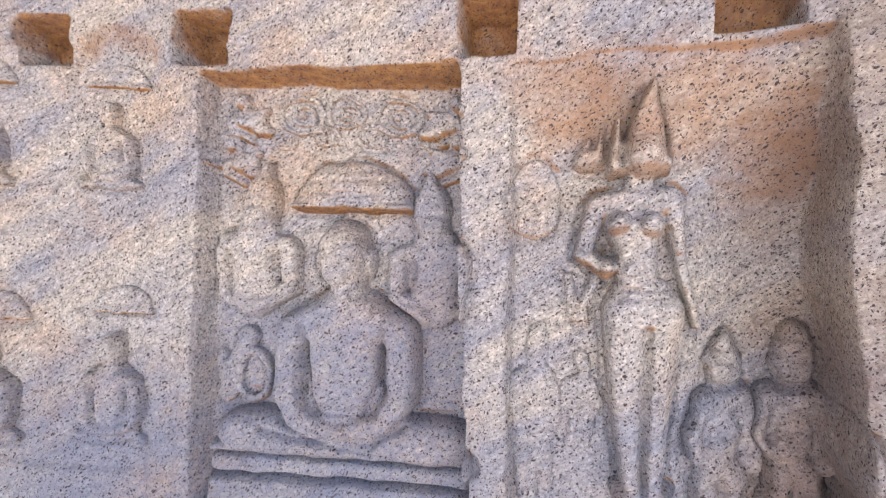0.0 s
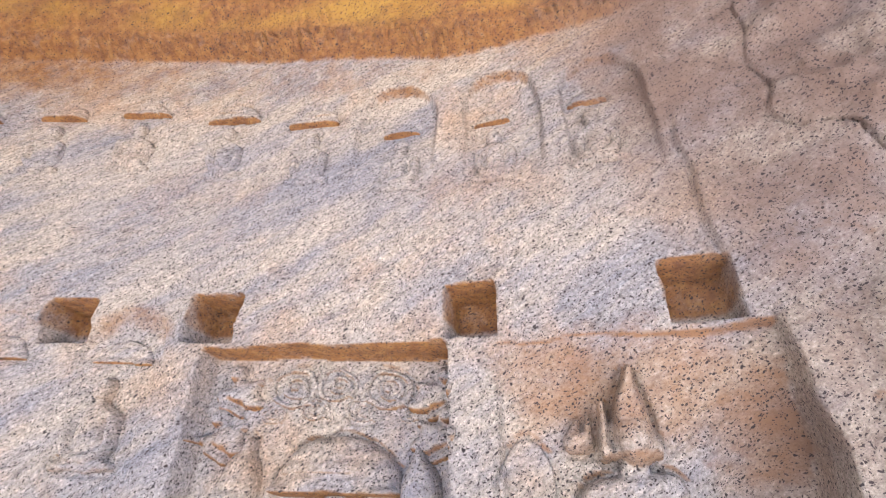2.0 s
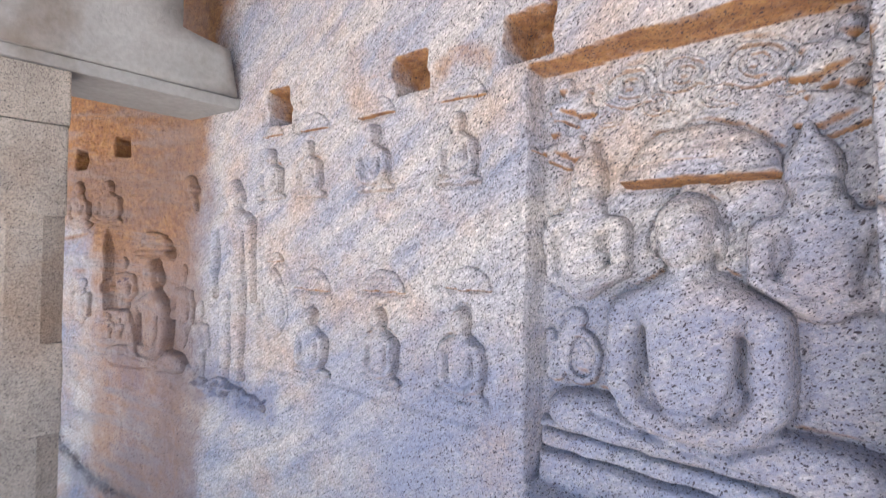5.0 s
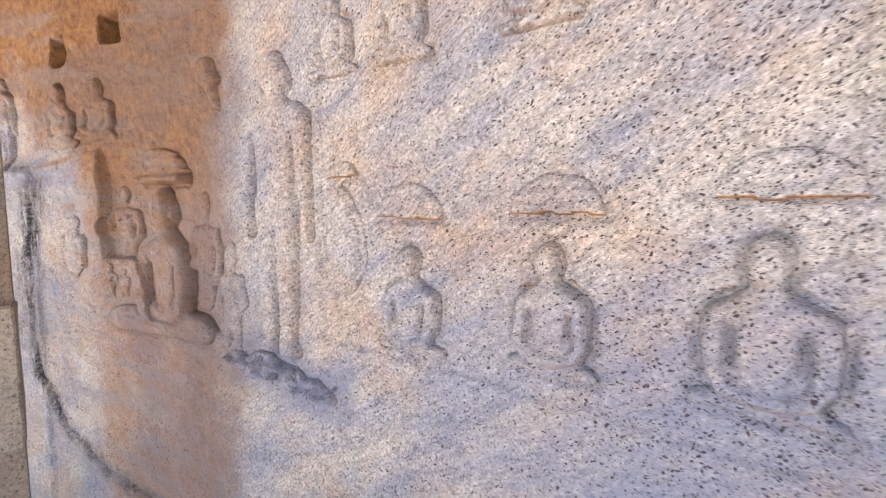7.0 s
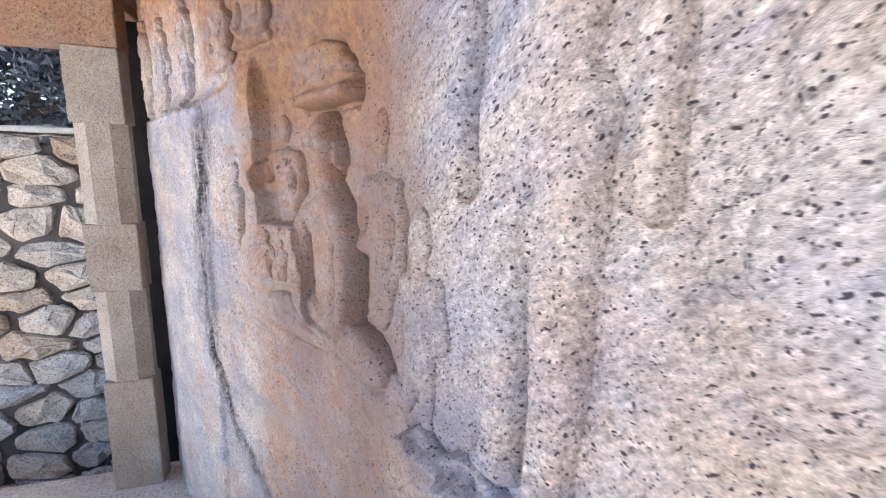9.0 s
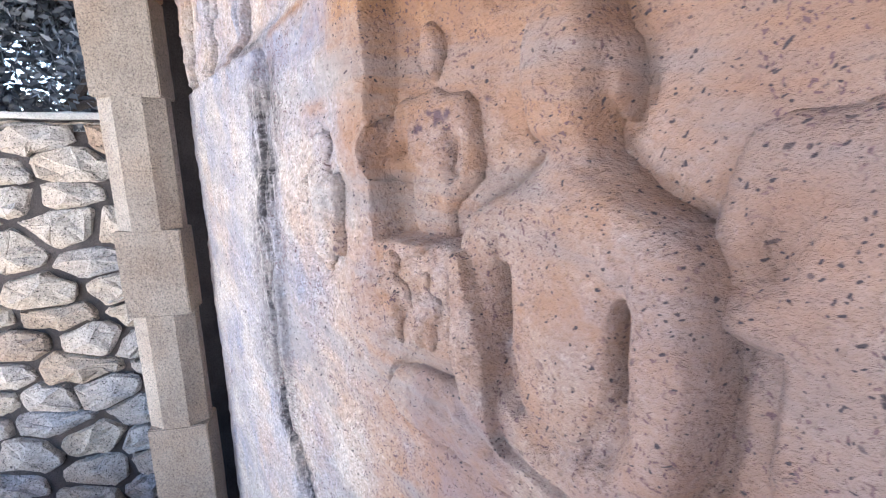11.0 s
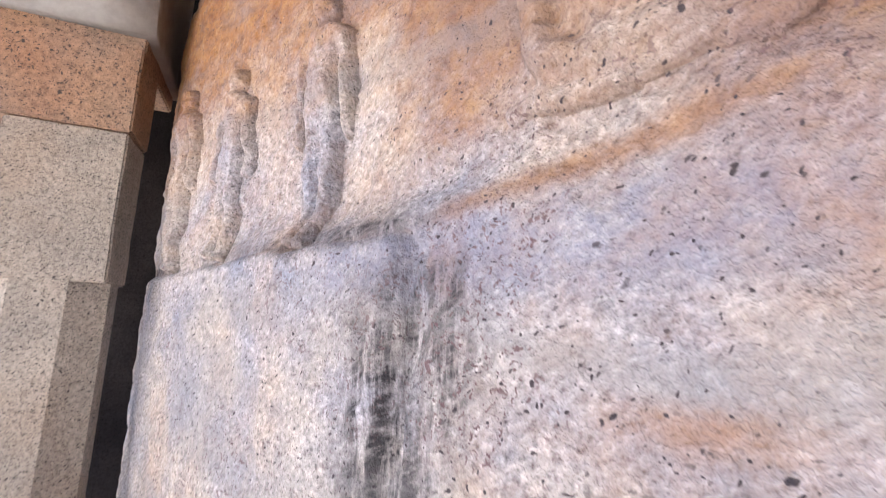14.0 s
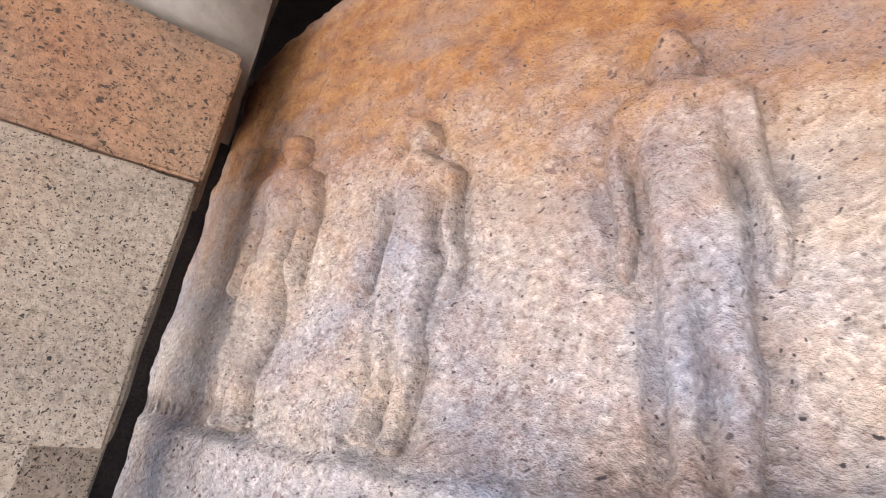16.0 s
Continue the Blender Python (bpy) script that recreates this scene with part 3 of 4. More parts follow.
def rough_slab(name, x0, x1, y0, y1, z0, z1, material, label, category, cuts=10, rough=0.012, bevel=0.012):
    bm = block(x0, x1, y0, y1, z0, z1, bevel, rough, cuts)
    me = bpy.data.meshes.new(name)
    bm.to_mesh(me)
    bm.free()
    me.materials.append(material)
    return tagged(new(name, me), label, category, kind="structure")


build_ground()
# two unseen roof slabs, added to keep sun and sky off floor and bay
rough_slab("sun_block_floor", -6.4, -4.655, -2.5, -1.605, 4.07, 4.28, CEILING, "unseen roof slab added to shade the floor behind the far pillar", "ceiling", 8, 0.01)
rough_slab("sun_block_bay", -4.65, -2.35, -3.8, -1.605, 4.07, 4.28, CEILING, "unseen roof slab added to darken the end bay", "ceiling", 8, 0.01)
rough_slab("ceiling", -6.4, 3.2, -1.6, 2.6, 4.06, 4.3, CEILING, "stained peach plaster ceiling with brown water marks", "ceiling", 14, 0.015)


def stone_block(x0, x1, y0, y1, z0, z1):
    bm = block(x0, x1, y0, y1, z0, z1, 0.004, 0.0, 0)
    bmesh.ops.subdivide_edges(bm, edges=[e for e in bm.edges if e.calc_length() > 0.05], cuts=5, use_grid_fill=True)
    for v in bm.verts:
        v.co += 0.0025 * noise.noise_vector(v.co * 23) + 0.003 * noise.noise_vector(v.co * 6)
    return bm


def partition(name, x0, x1, y0, y1, z0, z1, slot):
    """A plastered infill wall above a lintel; its rock-side edge leaves a slot, and a cove runs into the ceiling."""
    prof = [(y0, z0), (y1[0], z0)] + slot + [(y1[1], z1), (y0, z1)]
    bm = bmesh.new()
    front = [bm.verts.new((x1, y, z)) for y, z in prof]
    back = [bm.verts.new((x0, y, z)) for y, z in prof]
    bm.faces.new(front)
    bm.faces.new(back[::-1])
    k = len(prof)
    for i in range(k):
        bm.faces.new((front[i], back[i], back[(i + 1) % k], front[(i + 1) % k]))
    bmesh.ops.recalc_face_normals(bm, faces=bm.faces[:])
    bmesh.ops.triangulate(bm, faces=bm.faces[:])
    for _ in range(4):
        bmesh.ops.subdivide_edges(bm, edges=[e for e in bm.edges if e.calc_length() > 0.09], cuts=1)
        bmesh.ops.triangulate(bm, faces=[f for f in bm.faces if len(f.verts) > 3])
    for v in bm.verts:
        if z1 - v.co.z < 0.35 and abs(v.co.x - x1) < 0.001:
            v.co.x += 0.9 * (0.35 - (z1 - v.co.z)) ** 2
        v.co += 0.008 * noise.noise_vector(v.co * 3.5) + 0.003 * noise.noise_vector(v.co * 17)
    me = bpy.data.meshes.new(name)
    bm.to_mesh(me)
    bm.free()
    me.materials.append(PLASTER)
    for f in me.polygons:
        f.use_smooth = True
    return tagged(new(name, me), "patchy grey plastered partition above a stone lintel", "partition wall", kind="structure")


for k, (x0, x1, y1, z0) in enumerate(((-2.56, -2.19, 1.44, 2.594), (-4.60, -4.29, 0.36, 2.466))):
    bm = stone_block(x0, x1, -1.6, y1, z0, z0 + 0.05)
    me = bpy.data.meshes.new("lintel")
    bm.to_mesh(me)
    bm.free()
    me.materials.append(CAPITAL)
    me.materials[0] = PLASTER if k == 0 else CAPITAL
    tagged(new("lintel", me), "rust-stained stone lintel slab bearing the plastered partition", "lintel", "lintels", kind="structure")
partition("wall_partition_1", -2.5, -2.17, -1.6, (1.40, 1.6), 2.646, 4.075, [(1.36, 2.85), (1.17, 2.89), (1.17, 3.1), (1.3, 3.3), (1.5, 3.45)])
partition("wall_partition_2", -4.62, -4.27, -1.6, (0.375, 0.4), 2.518, 4.075, [(0.38, 3.2)])


# ---- pillars ----
def chamfered(cx, cy, hx, hy, chamfer, z0, z1):
    bm = bmesh.new()
    k = min(chamfer, hx * 0.6)
    p, q = hx - k, hy - chamfer
    ring = [(hx, -q), (hx, q), (p, hy), (-p, hy), (-hx, q), (-hx, -q), (-p, -hy), (p, -hy)]
    lo = [bm.verts.new((cx + x, cy + y, z0)) for x, y in ring]
    hi = [bm.verts.new((cx + x, cy + y, z1)) for x, y in ring]
    bm.faces.new(lo[::-1])
    bm.faces.new(hi)
    for i in range(8):
        bm.faces.new((lo[i], lo[(i + 1) % 8], hi[(i + 1) % 8], hi[i]))
    return bm


def pillar(front, wallside, foot, thick, label, top=CAPITAL):
    """A square shaft with two octagonal bands under a bracket capital."""
    ob = new("stone_pillar")
    h = 0.1125
    cx, cy, g = front - thick, wallside - h, thick
    for a, b in ((0.0, 0.63), (1.11, 1.445), (1.92, 2.255)):
        part("square_block", stone_block(cx - g, cx + g, cy - h, cy + h, foot + a, foot + b), PILLAR, ob)
    for a, b in ((0.63, 1.11), (1.445, 1.92)):
        part("octagonal_band", chamfered(cx, cy, g - 0.002, h - 0.002, 0.062, foot + a, foot + b), PILLAR, ob)
    bm = stone_block(cx - g - 0.0, cx + g + 0.004, cy - 0.62, cy + h + 0.004, foot + 2.258, foot + 2.464)
    part("capital", bm, top, ob, "rust-stained bracket capital" if top == CAPITAL else "")
    return tagged(ob, label, "pillar", "pillars under the lintels")


pillar(-2.19, 0.808, 0.127, 0.05, "speckled grey granite pillar with octagonal bands beside the cliff", PILLAR)
pillar(-4.25, 0.364, 0.0, 0.07, "speckled grey granite pillar with rust-stained capital beside the rubble wall")


# ---- relief figures ----
MOATS = []


def relief(name, x0, z0, height, prims, label, category, lift=0.0, group="", flip=False, cell=0.006, wobble=0.004, wide=1.0, deep=1.0, underside=0.6, moat=0.014, worn=1, parent=None, plane=None):
    """A carved relief raised from the wall face: prims are given in units of its height, from the foot's middle."""
    k = height
    grooves = [p for p in prims if p[0] == "g"]
    prims = [p for p in prims if p[0] != "g"]
    lo_x, hi_x, lo_z, hi_z = 9.0, -9.0, 9.0, -9.0
    for p in prims:
        rx, rz = (p[3], p[4]) if p[0] in "eh" else (1.3 * p[3], 1.3 * p[4]) if p[0] == "r" else (max(p[5], p[6]),) * 2 if p[0] == "c" else (0, 0)
        ends = [(p[1], p[2])] + ([(p[3], p[4])] if p[0] in "cb" else [])
        for ex, ez in ends:
            lo_x, hi_x, lo_z, hi_z = min(lo_x, ex - rx), max(hi_x, ex + rx), min(lo_z, ez - rz), max(hi_z, ez + rz)
    if flip:
        lo_x, hi_x = -hi_x, -lo_x
    edge = 0.05
    a = np.arange(lo_x * k * wide - edge, hi_x * k * wide + edge, cell)
    b = np.arange(lo_z * k - edge, hi_z * k + edge, cell)
    A, B = np.meshgrid(a, b, indexing="ij")
    s0 = float(s_at(x0))
    S, Z = s0 - A, z0 + B
    X = np.interp(S, SS, PX)
    u = (A + wobble * value_noise(X * 25, Z * 25, 7)) / k * (-1 if flip else 1) / wide
    v = (B + wobble * value_noise(X * 25, Z * 25, 8)) / k
    H = np.full(u.shape, -1.0)
    for p in prims:
        if p[0] == "e":
            _, cx, cz, rx, rz, h = p
            q = ((u - cx) / rx) ** 2 + ((v - cz) / rz) ** 2
            h = np.where(q < 1, h * np.sqrt(np.clip(1 - q ** 1.6, 0, 1)), -1)
        elif p[0] == "h":  # dome standing on a straight lower edge
            _, cx, cz, rx, rz, h = p
            q = ((u - cx) / rx) ** 2 + ((v - cz) / rz) ** 2
            h = np.where((q < 1) & (v > cz), h * np.sqrt(np.clip(1 - q ** 2, 0, 1)), -1)
        elif p[0] == "c":
            _, ax, az, bx, bz, r0, r1, h = p
            t = np.clip(((u - ax) * (bx - ax) + (v - az) * (bz - az)) / ((bx - ax) ** 2 + (bz - az) ** 2 + 1e-9), 0, 1)
            q = np.hypot(u - ax - t * (bx - ax), v - az - t * (bz - az)) / (r0 + (r1 - r0) * t)
            h = np.where(q < 1, h * np.sqrt(np.clip(1 - q ** 3.2, 0, 1)), -1)
        elif p[0] == "b":
            _, ax, az, bx, bz, h, e = p
            q = np.maximum(np.maximum(ax - u, u - bx), np.maximum(az - v, v - bz))
            h = np.where(q < 0, h * (1 - np.clip(1 + q / e, 0, 1) ** 2) ** 0.5, -1)
        else:  # ring
            _, cx, cz, rx, rz, w, h = p
            q = np.abs(np.hypot((u - cx) / rx, (v - cz) / rz) - 1) / w
            h = np.where(q < 1, h * np.sqrt(np.clip(1 - q * q, 0, 1)), -1)
        H = np.maximum(H, h)
    for p in grooves:
        _, ax, az, bx, bz, r, h = p
        r = max(r, 1.1 * cell / k)
        t = np.clip(((u - ax) * (bx - ax) + (v - az) * (bz - az)) / ((bx - ax) ** 2 + (bz - az) ** 2 + 1e-9), 0, 1)
        q = np.hypot(u - ax - t * (bx - ax), v - az - t * (bz - az)) / r
        H = np.where(H > 0, np.maximum(H - h * np.exp(-q * q), 0.004), H)
    H = np.where(H > 0, H * k * deep + lift, -0.012)
    cut = (H > 0).astype(float)
    for _ in range(max(2, int(0.012 / cell))):
        G = np.pad(cut, 1, mode="edge")
        cut = np.maximum.reduce([G[:-2, 1:-1], G[2:, 1:-1], G[1:-1, :-2], G[1:-1, 2:], cut * 1.0]) * 0.8
    MOATS.append((s0, z0, a[0], b[0], cell, np.clip(cut, 0, 1) * moat * 1.4 * (0.6 + 0.4 * value_noise(X * 20, Z * 20, 77)) / (1 + 0.25 * (worn - 1))))
    for _ in range(worn):
        G = np.pad(H, 1, mode="edge")
        soft = (G[:-2, 1:-1] + G[2:, 1:-1] + G[1:-1, :-2] + G[1:-1, 2:] + 2 * H) / 6
        H = soft
    H = np.where(H < -0.004, -0.05, H)
    H = H + 0.003 * value_noise(X * 40, Z * 40, 9)
    keep = H > -0.046
    D = wall_depth(X, Z) - H
    if plane is not None:  # stands on the niche's back, not on the steps of the wall
        row = wall_depth(X[:, 0], np.full(len(a), plane))
        row = np.convolve(np.pad(row, 12, mode="edge"), np.ones(25) / 25, "valid")
        D = np.where(H > 0, np.minimum(row[:, None] + 0.018 * fbm(X * 1.3, Z * 1.3, 3, 1) * 0.3 - H, D + 0.55 * H), D)
    co = wall_point(S.ravel(), Z.ravel(), D.ravel())
    f = grid_faces(*A.shape)[:, ::-1]
    f = f[keep.ravel()[f].any(1)]
    used, inv = np.unique(f, return_inverse=True)
    me = from_arrays(name, co[used], inv.reshape(-1, 4), ROCK)
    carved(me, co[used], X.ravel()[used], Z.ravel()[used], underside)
    ob = new(name, me)
    if parent:
        ob.parent = parent
        return ob
    return tagged(ob, label, category, group)


SEATED = [("e", -0.015, 0.54, 0.068, 0.10, 0.105), ("c", -0.013, 0.562, -0.013, 0.513, 0.006, 0.013, 0.116), ("e", -0.086, 0.522, 0.010, 0.045, 0.045), ("e", 0.056, 0.522, 0.010, 0.045, 0.045), ("c", -0.008, 0.47, 0, 0.40, 0.045, 0.06, 0.075),
          ("c", 0, 0.40, -0.135, 0.335, 0.055, 0.055, 0.085), ("c", 0, 0.40, 0.135, 0.335, 0.055, 0.055, 0.085), ("c", 0, 0.335, 0, 0.15, 0.125, 0.105, 0.085),
          ("c", -0.146, 0.325, -0.152, 0.17, 0.046, 0.042, 0.085), ("c", 0.146, 0.325, 0.152, 0.17, 0.046, 0.042, 0.085), ("c", -0.152, 0.17, -0.115, 0.105, 0.042, 0.040, 0.09), ("c", 0.152, 0.17, 0.115, 0.105, 0.042, 0.040, 0.09), ("c", -0.115, 0.105, -0.02, 0.078, 0.040, 0.034, 0.095), ("c", 0.115, 0.105, 0.02, 0.078, 0.040, 0.034, 0.095), ("e", 0, 0.08, 0.075, 0.03, 0.10),
          ("c", -0.25, 0.05, 0.25, 0.05, 0.062, 0.062, 0.08), ("e", -0.27, 0.05, 0.09, 0.06, 0.08), ("e", 0.27, 0.05, 0.09, 0.06, 0.08),
          ("g", -0.100, 0.30, -0.095, 0.205, 0.006, 0.06), ("g", 0.100, 0.30, 0.095, 0.205, 0.006, 0.06), ("g", -0.094, 0.2, -0.06, 0.125, 0.006, 0.022), ("g", 0.094, 0.2, 0.06, 0.125, 0.006, 0.022), ("g", -0.06, 0.122, 0.06, 0.122, 0.006, 0.014), ("g", -0.108, 0.35, -0.1, 0.30, 0.006, 0.018), ("g", 0.108, 0.35, 0.1, 0.30, 0.006, 0.018),
          ("g", -0.17, 0.095, -0.09, 0.052, 0.006, 0.025), ("g", 0.17, 0.095, 0.09, 0.052, 0.006, 0.025), ("g", -0.09, 0.052, 0.09, 0.044, 0.006, 0.02), ("g", -0.22, 0.07, 0.12, 0.012, 0.007, 0.02),
          ("g", -0.052, 0.550, -0.032, 0.548, 0.006, 0.008), ("g", 0.024, 0.550, 0.006, 0.548, 0.006, 0.008), ("g", -0.032, 0.488, 0.006, 0.488, 0.004, 0.008), ("g", -0.04, 0.448, 0.015, 0.448, 0.010, 0.010)]
MINOR = [p for p in SEATED if 0.06 < p[2] < 0.48] + [("e", -0.012, 0.54, 0.075, 0.10, 0.11), ("c", -0.012, 0.47, 0, 0.4, 0.045, 0.06, 0.07), ("e", 0, 0.045, 0.21, 0.055, 0.06), ("c", -0.2, 0.03, 0.2, 0.03, 0.035, 0.035, 0.04)]
TIERS_ROUND = [("c", -0.42, 0.05, 0.42, 0.05, 0.06, 0.06, 0.19), ("e", 0, 0.13, 0.47, 0.11, 0.15), ("e", 0, 0.24, 0.41, 0.12, 0.12), ("e", 0, 0.34, 0.32, 0.10, 0.08), ("g", -0.45, 0.13, 0.45, 0.13, 0.014, 0.03), ("g", -0.4, 0.25, 0.4, 0.25, 0.014, 0.025)]
PARASOL = [("h", 0, 0, 0.51, 0.42, 0.20), ("c", -0.47, 0.03, 0.47, 0.03, 0.03, 0.03, 0.22), ("g", -0.47, 0.125, 0.47, 0.125, 0.016, 0.026), ("g", -0.42, 0.235, 0.42, 0.235, 0.016, 0.026), ("g", -0.35, 0.325, 0.35, 0.325, 0.014, 0.02)]
SMALL_PARASOL = [("h", 0, 0, 0.5, 0.42, 0.12), ("g", -0.42, 0.14, 0.42, 0.14, 0.02, 0.04), ("g", -0.34, 0.27, 0.34, 0.27, 0.02, 0.03)]
STANDING = [("e", 0, 0.925, 0.058, 0.075, 0.075), ("e", -0.062, 0.905, 0.014, 0.035, 0.045), ("e", 0.062, 0.905, 0.014, 0.035, 0.045), ("c", 0, 0.88, 0, 0.80, 0.032, 0.045, 0.055), ("c", -0.09, 0.785, 0.09, 0.785, 0.048, 0.048, 0.06),
            ("c", 0, 0.76, 0, 0.56, 0.105, 0.078, 0.065), ("c", 0, 0.58, 0, 0.46, 0.078, 0.095, 0.065), ("c", -0.13, 0.775, -0.15, 0.44, 0.034, 0.022, 0.055), ("e", -0.15, 0.42, 0.024, 0.035, 0.05),
            ("c", 0.13, 0.775, 0.15, 0.44, 0.034, 0.022, 0.055), ("e", 0.15, 0.42, 0.024, 0.035, 0.05), ("c", -0.046, 0.50, -0.045, 0.04, 0.056, 0.034, 0.062), ("c", 0.046, 0.50, 0.045, 0.04, 0.056, 0.034, 0.062),
            ("e", -0.052, 0.022, 0.05, 0.026, 0.065), ("e", 0.052, 0.022, 0.05, 0.026, 0.065), ("g", 0, 0.44, 0, 0.03, 0.012, 0.03)]
GODDESS = [("c", 0.012, 0.765, 0.022, 0.885, 0.050, 0.012, 0.080), ("e", 0.014, 0.742, 0.050, 0.045, 0.092), ("c", -0.048, 0.72, -0.040, 0.82, 0.012, 0.008, 0.06), ("g", -0.030, 0.73, -0.012, 0.87, 0.006, 0.03), ("e", -0.03, 0.728, 0.014, 0.016, 0.07), ("e", 0.058, 0.728, 0.014, 0.016, 0.07), ("c", 0.01, 0.72, 0.005, 0.66, 0.03, 0.035, 0.035),
           ("c", -0.06, 0.642, 0.07, 0.657, 0.034, 0.034, 0.052), ("e", 0.005, 0.605, 0.064, 0.07, 0.052), ("e", -0.032, 0.606, 0.028, 0.028, 0.085), ("e", 0.034, 0.602, 0.030, 0.030, 0.085),
           ("c", 0.008, 0.58, 0.01, 0.50, 0.047, 0.044, 0.048), ("e", 0.022, 0.42, 0.078, 0.078, 0.062), ("c", -0.078, 0.642, -0.108, 0.535, 0.026, 0.020, 0.055), ("c", -0.108, 0.535, -0.055, 0.50, 0.020, 0.020, 0.065), ("e", -0.052, 0.508, 0.023, 0.022, 0.08),
           ("c", 0.084, 0.65, 0.092, 0.55, 0.024, 0.016, 0.05), ("c", 0.092, 0.55, 0.138, 0.385, 0.016, 0.011, 0.035), ("c", -0.015, 0.41, -0.004, 0.2, 0.05, 0.036, 0.06), ("c", -0.004, 0.2, 0.010, 0.03, 0.036, 0.022, 0.055),
           ("c", 0.062, 0.41, 0.052, 0.2, 0.05, 0.036, 0.055), ("c", 0.052, 0.2, 0.052, 0.03, 0.036, 0.022, 0.05), ("e", -0.002, 0.012, 0.034, 0.02, 0.07), ("e", 0.062, 0.012, 0.034, 0.02, 0.065),
           ("g", 0.036, 0.375, 0.03, 0.04, 0.008, 0.03), ("g", -0.05, 0.455, 0.09, 0.47, 0.006, 0.012), ("g", -0.02, 0.44, 0.08, 0.452, 0.005, 0.010), ("g", -0.06, 0.575, -0.04, 0.53, 0.010, 0.04), ("g", 0.068, 0.59, 0.06, 0.53, 0.010, 0.035), ("g", -0.02, 0.785, 0.055, 0.785, 0.005, 0.012)]
BEARER = [("e", 0.02, 0.53, 0.050, 0.080, 0.065), ("c", 0.022, 0.54, 0.028, 0.628, 0.036, 0.012, 0.045), ("e", 0.012, 0.482, 0.042, 0.046, 0.078), ("e", -0.03, 0.455, 0.012, 0.02, 0.045), ("e", 0.055, 0.455, 0.012, 0.02, 0.045), ("c", 0.012, 0.46, 0.01, 0.41, 0.028, 0.034, 0.045),
          ("c", -0.07, 0.412, 0.09, 0.402, 0.032, 0.032, 0.05), ("c", 0.005, 0.395, 0.005, 0.26, 0.078, 0.062, 0.05), ("c", 0.103, 0.392, 0.106, 0.29, 0.028, 0.026, 0.055), ("c", 0.106, 0.29, 0.02, 0.236, 0.026, 0.022, 0.06),
          ("c", -0.095, 0.39, -0.078, 0.26, 0.022, 0.020, 0.038), ("c", -0.078, 0.26, 0.0, 0.225, 0.020, 0.020, 0.04),
          ("g", 0.063, 0.378, 0.060, 0.345, 0.009, 0.045), ("g", 0.076, 0.40, 0.068, 0.31, 0.006, 0.018), ("g", -0.075, 0.39, -0.06, 0.28, 0.006, 0.016), ("g", 0.0, 0.26, 0.085, 0.275, 0.006, 0.015), ("g", -0.03, 0.512, 0.055, 0.512, 0.005, 0.012), ("g", -0.008, 0.49, 0.004, 0.488, 0.005, 0.01), ("g", 0.02, 0.488, 0.032, 0.49, 0.005, 0.01), ("g", 0.0, 0.458, 0.022, 0.458, 0.004, 0.008)]
WORN = [("e", 0, 0.84, 0.125, 0.12, 0.12), ("c", 0, 0.86, 0.0, 0.94, 0.125, 0.085, 0.09), ("c", -0.12, 0.65, 0.12, 0.66, 0.085, 0.085, 0.11), ("e", 0, 0.52, 0.17, 0.21, 0.12), ("c", -0.17, 0.63, -0.21, 0.42, 0.06, 0.05, 0.12), ("c", -0.21, 0.42, -0.02, 0.47, 0.05, 0.045, 0.15),
        ("c", 0.17, 0.63, 0.2, 0.36, 0.06, 0.05, 0.12), ("e", 0, 0.33, 0.18, 0.11, 0.13), ("c", -0.085, 0.32, -0.09, -0.12, 0.09, 0.075, 0.12), ("c", 0.085, 0.32, 0.09, -0.12, 0.09, 0.075, 0.12), ("e", 0, 0.3, 0.2, 0.26, 0.06),
        ("g", 0.0, 0.28, 0.0, -0.1, 0.022, 0.06), ("g", -0.1, 0.725, 0.1, 0.725, 0.02, 0.05), ("g", -0.2, 0.27, 0.2, 0.25, 0.014, 0.03), ("g", -0.08, 0.86, 0.08, 0.86, 0.016, 0.03), ("g", 0.135, 0.58, 0.15, 0.42, 0.014, 0.05), ("g", -0.13, 0.58, -0.14, 0.47, 0.012, 0.05)]
CHILD = [("e", 0, 0.86, 0.11, 0.13, 0.13), ("e", 0, 0.66, 0.17, 0.08, 0.11), ("e", 0, 0.50, 0.14, 0.2, 0.12), ("c", -0.16, 0.65, -0.22, 0.42, 0.06, 0.05, 0.1),
         ("c", 0.16, 0.65, 0.2, 0.42, 0.06, 0.05, 0.1), ("c", -0.07, 0.36, -0.09, 0.04, 0.09, 0.06, 0.11), ("c", 0.07, 0.36, 0.09, 0.04, 0.09, 0.06, 0.11)]

G = "figures of the great niche"
relief("seated_relief_figure", -0.358, 1.465, 1.0, SEATED, "granite relief of a seated cross-legged figure in a niche", "relief figure", group=G, cell=0.004, moat=0.022, wobble=0.003, underside=0.15)
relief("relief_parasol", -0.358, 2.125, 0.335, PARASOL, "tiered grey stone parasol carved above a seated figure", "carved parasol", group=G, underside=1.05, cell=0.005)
relief("bearer_relief", -0.635, 1.62, 1.0, BEARER, "crowned attendant relief with a tall conical cap", "relief figure", group=G, deep=0.8, worn=2, cell=0.004, moat=0.018, wobble=0.003, underside=0.15)
relief("bearer_relief", -0.13, 1.615, 0.98, BEARER, "crowned attendant relief with a tall conical cap", "relief figure", group=G, flip=True, deep=0.8, worn=2, cell=0.004, moat=0.018, wobble=0.003, underside=0.15)
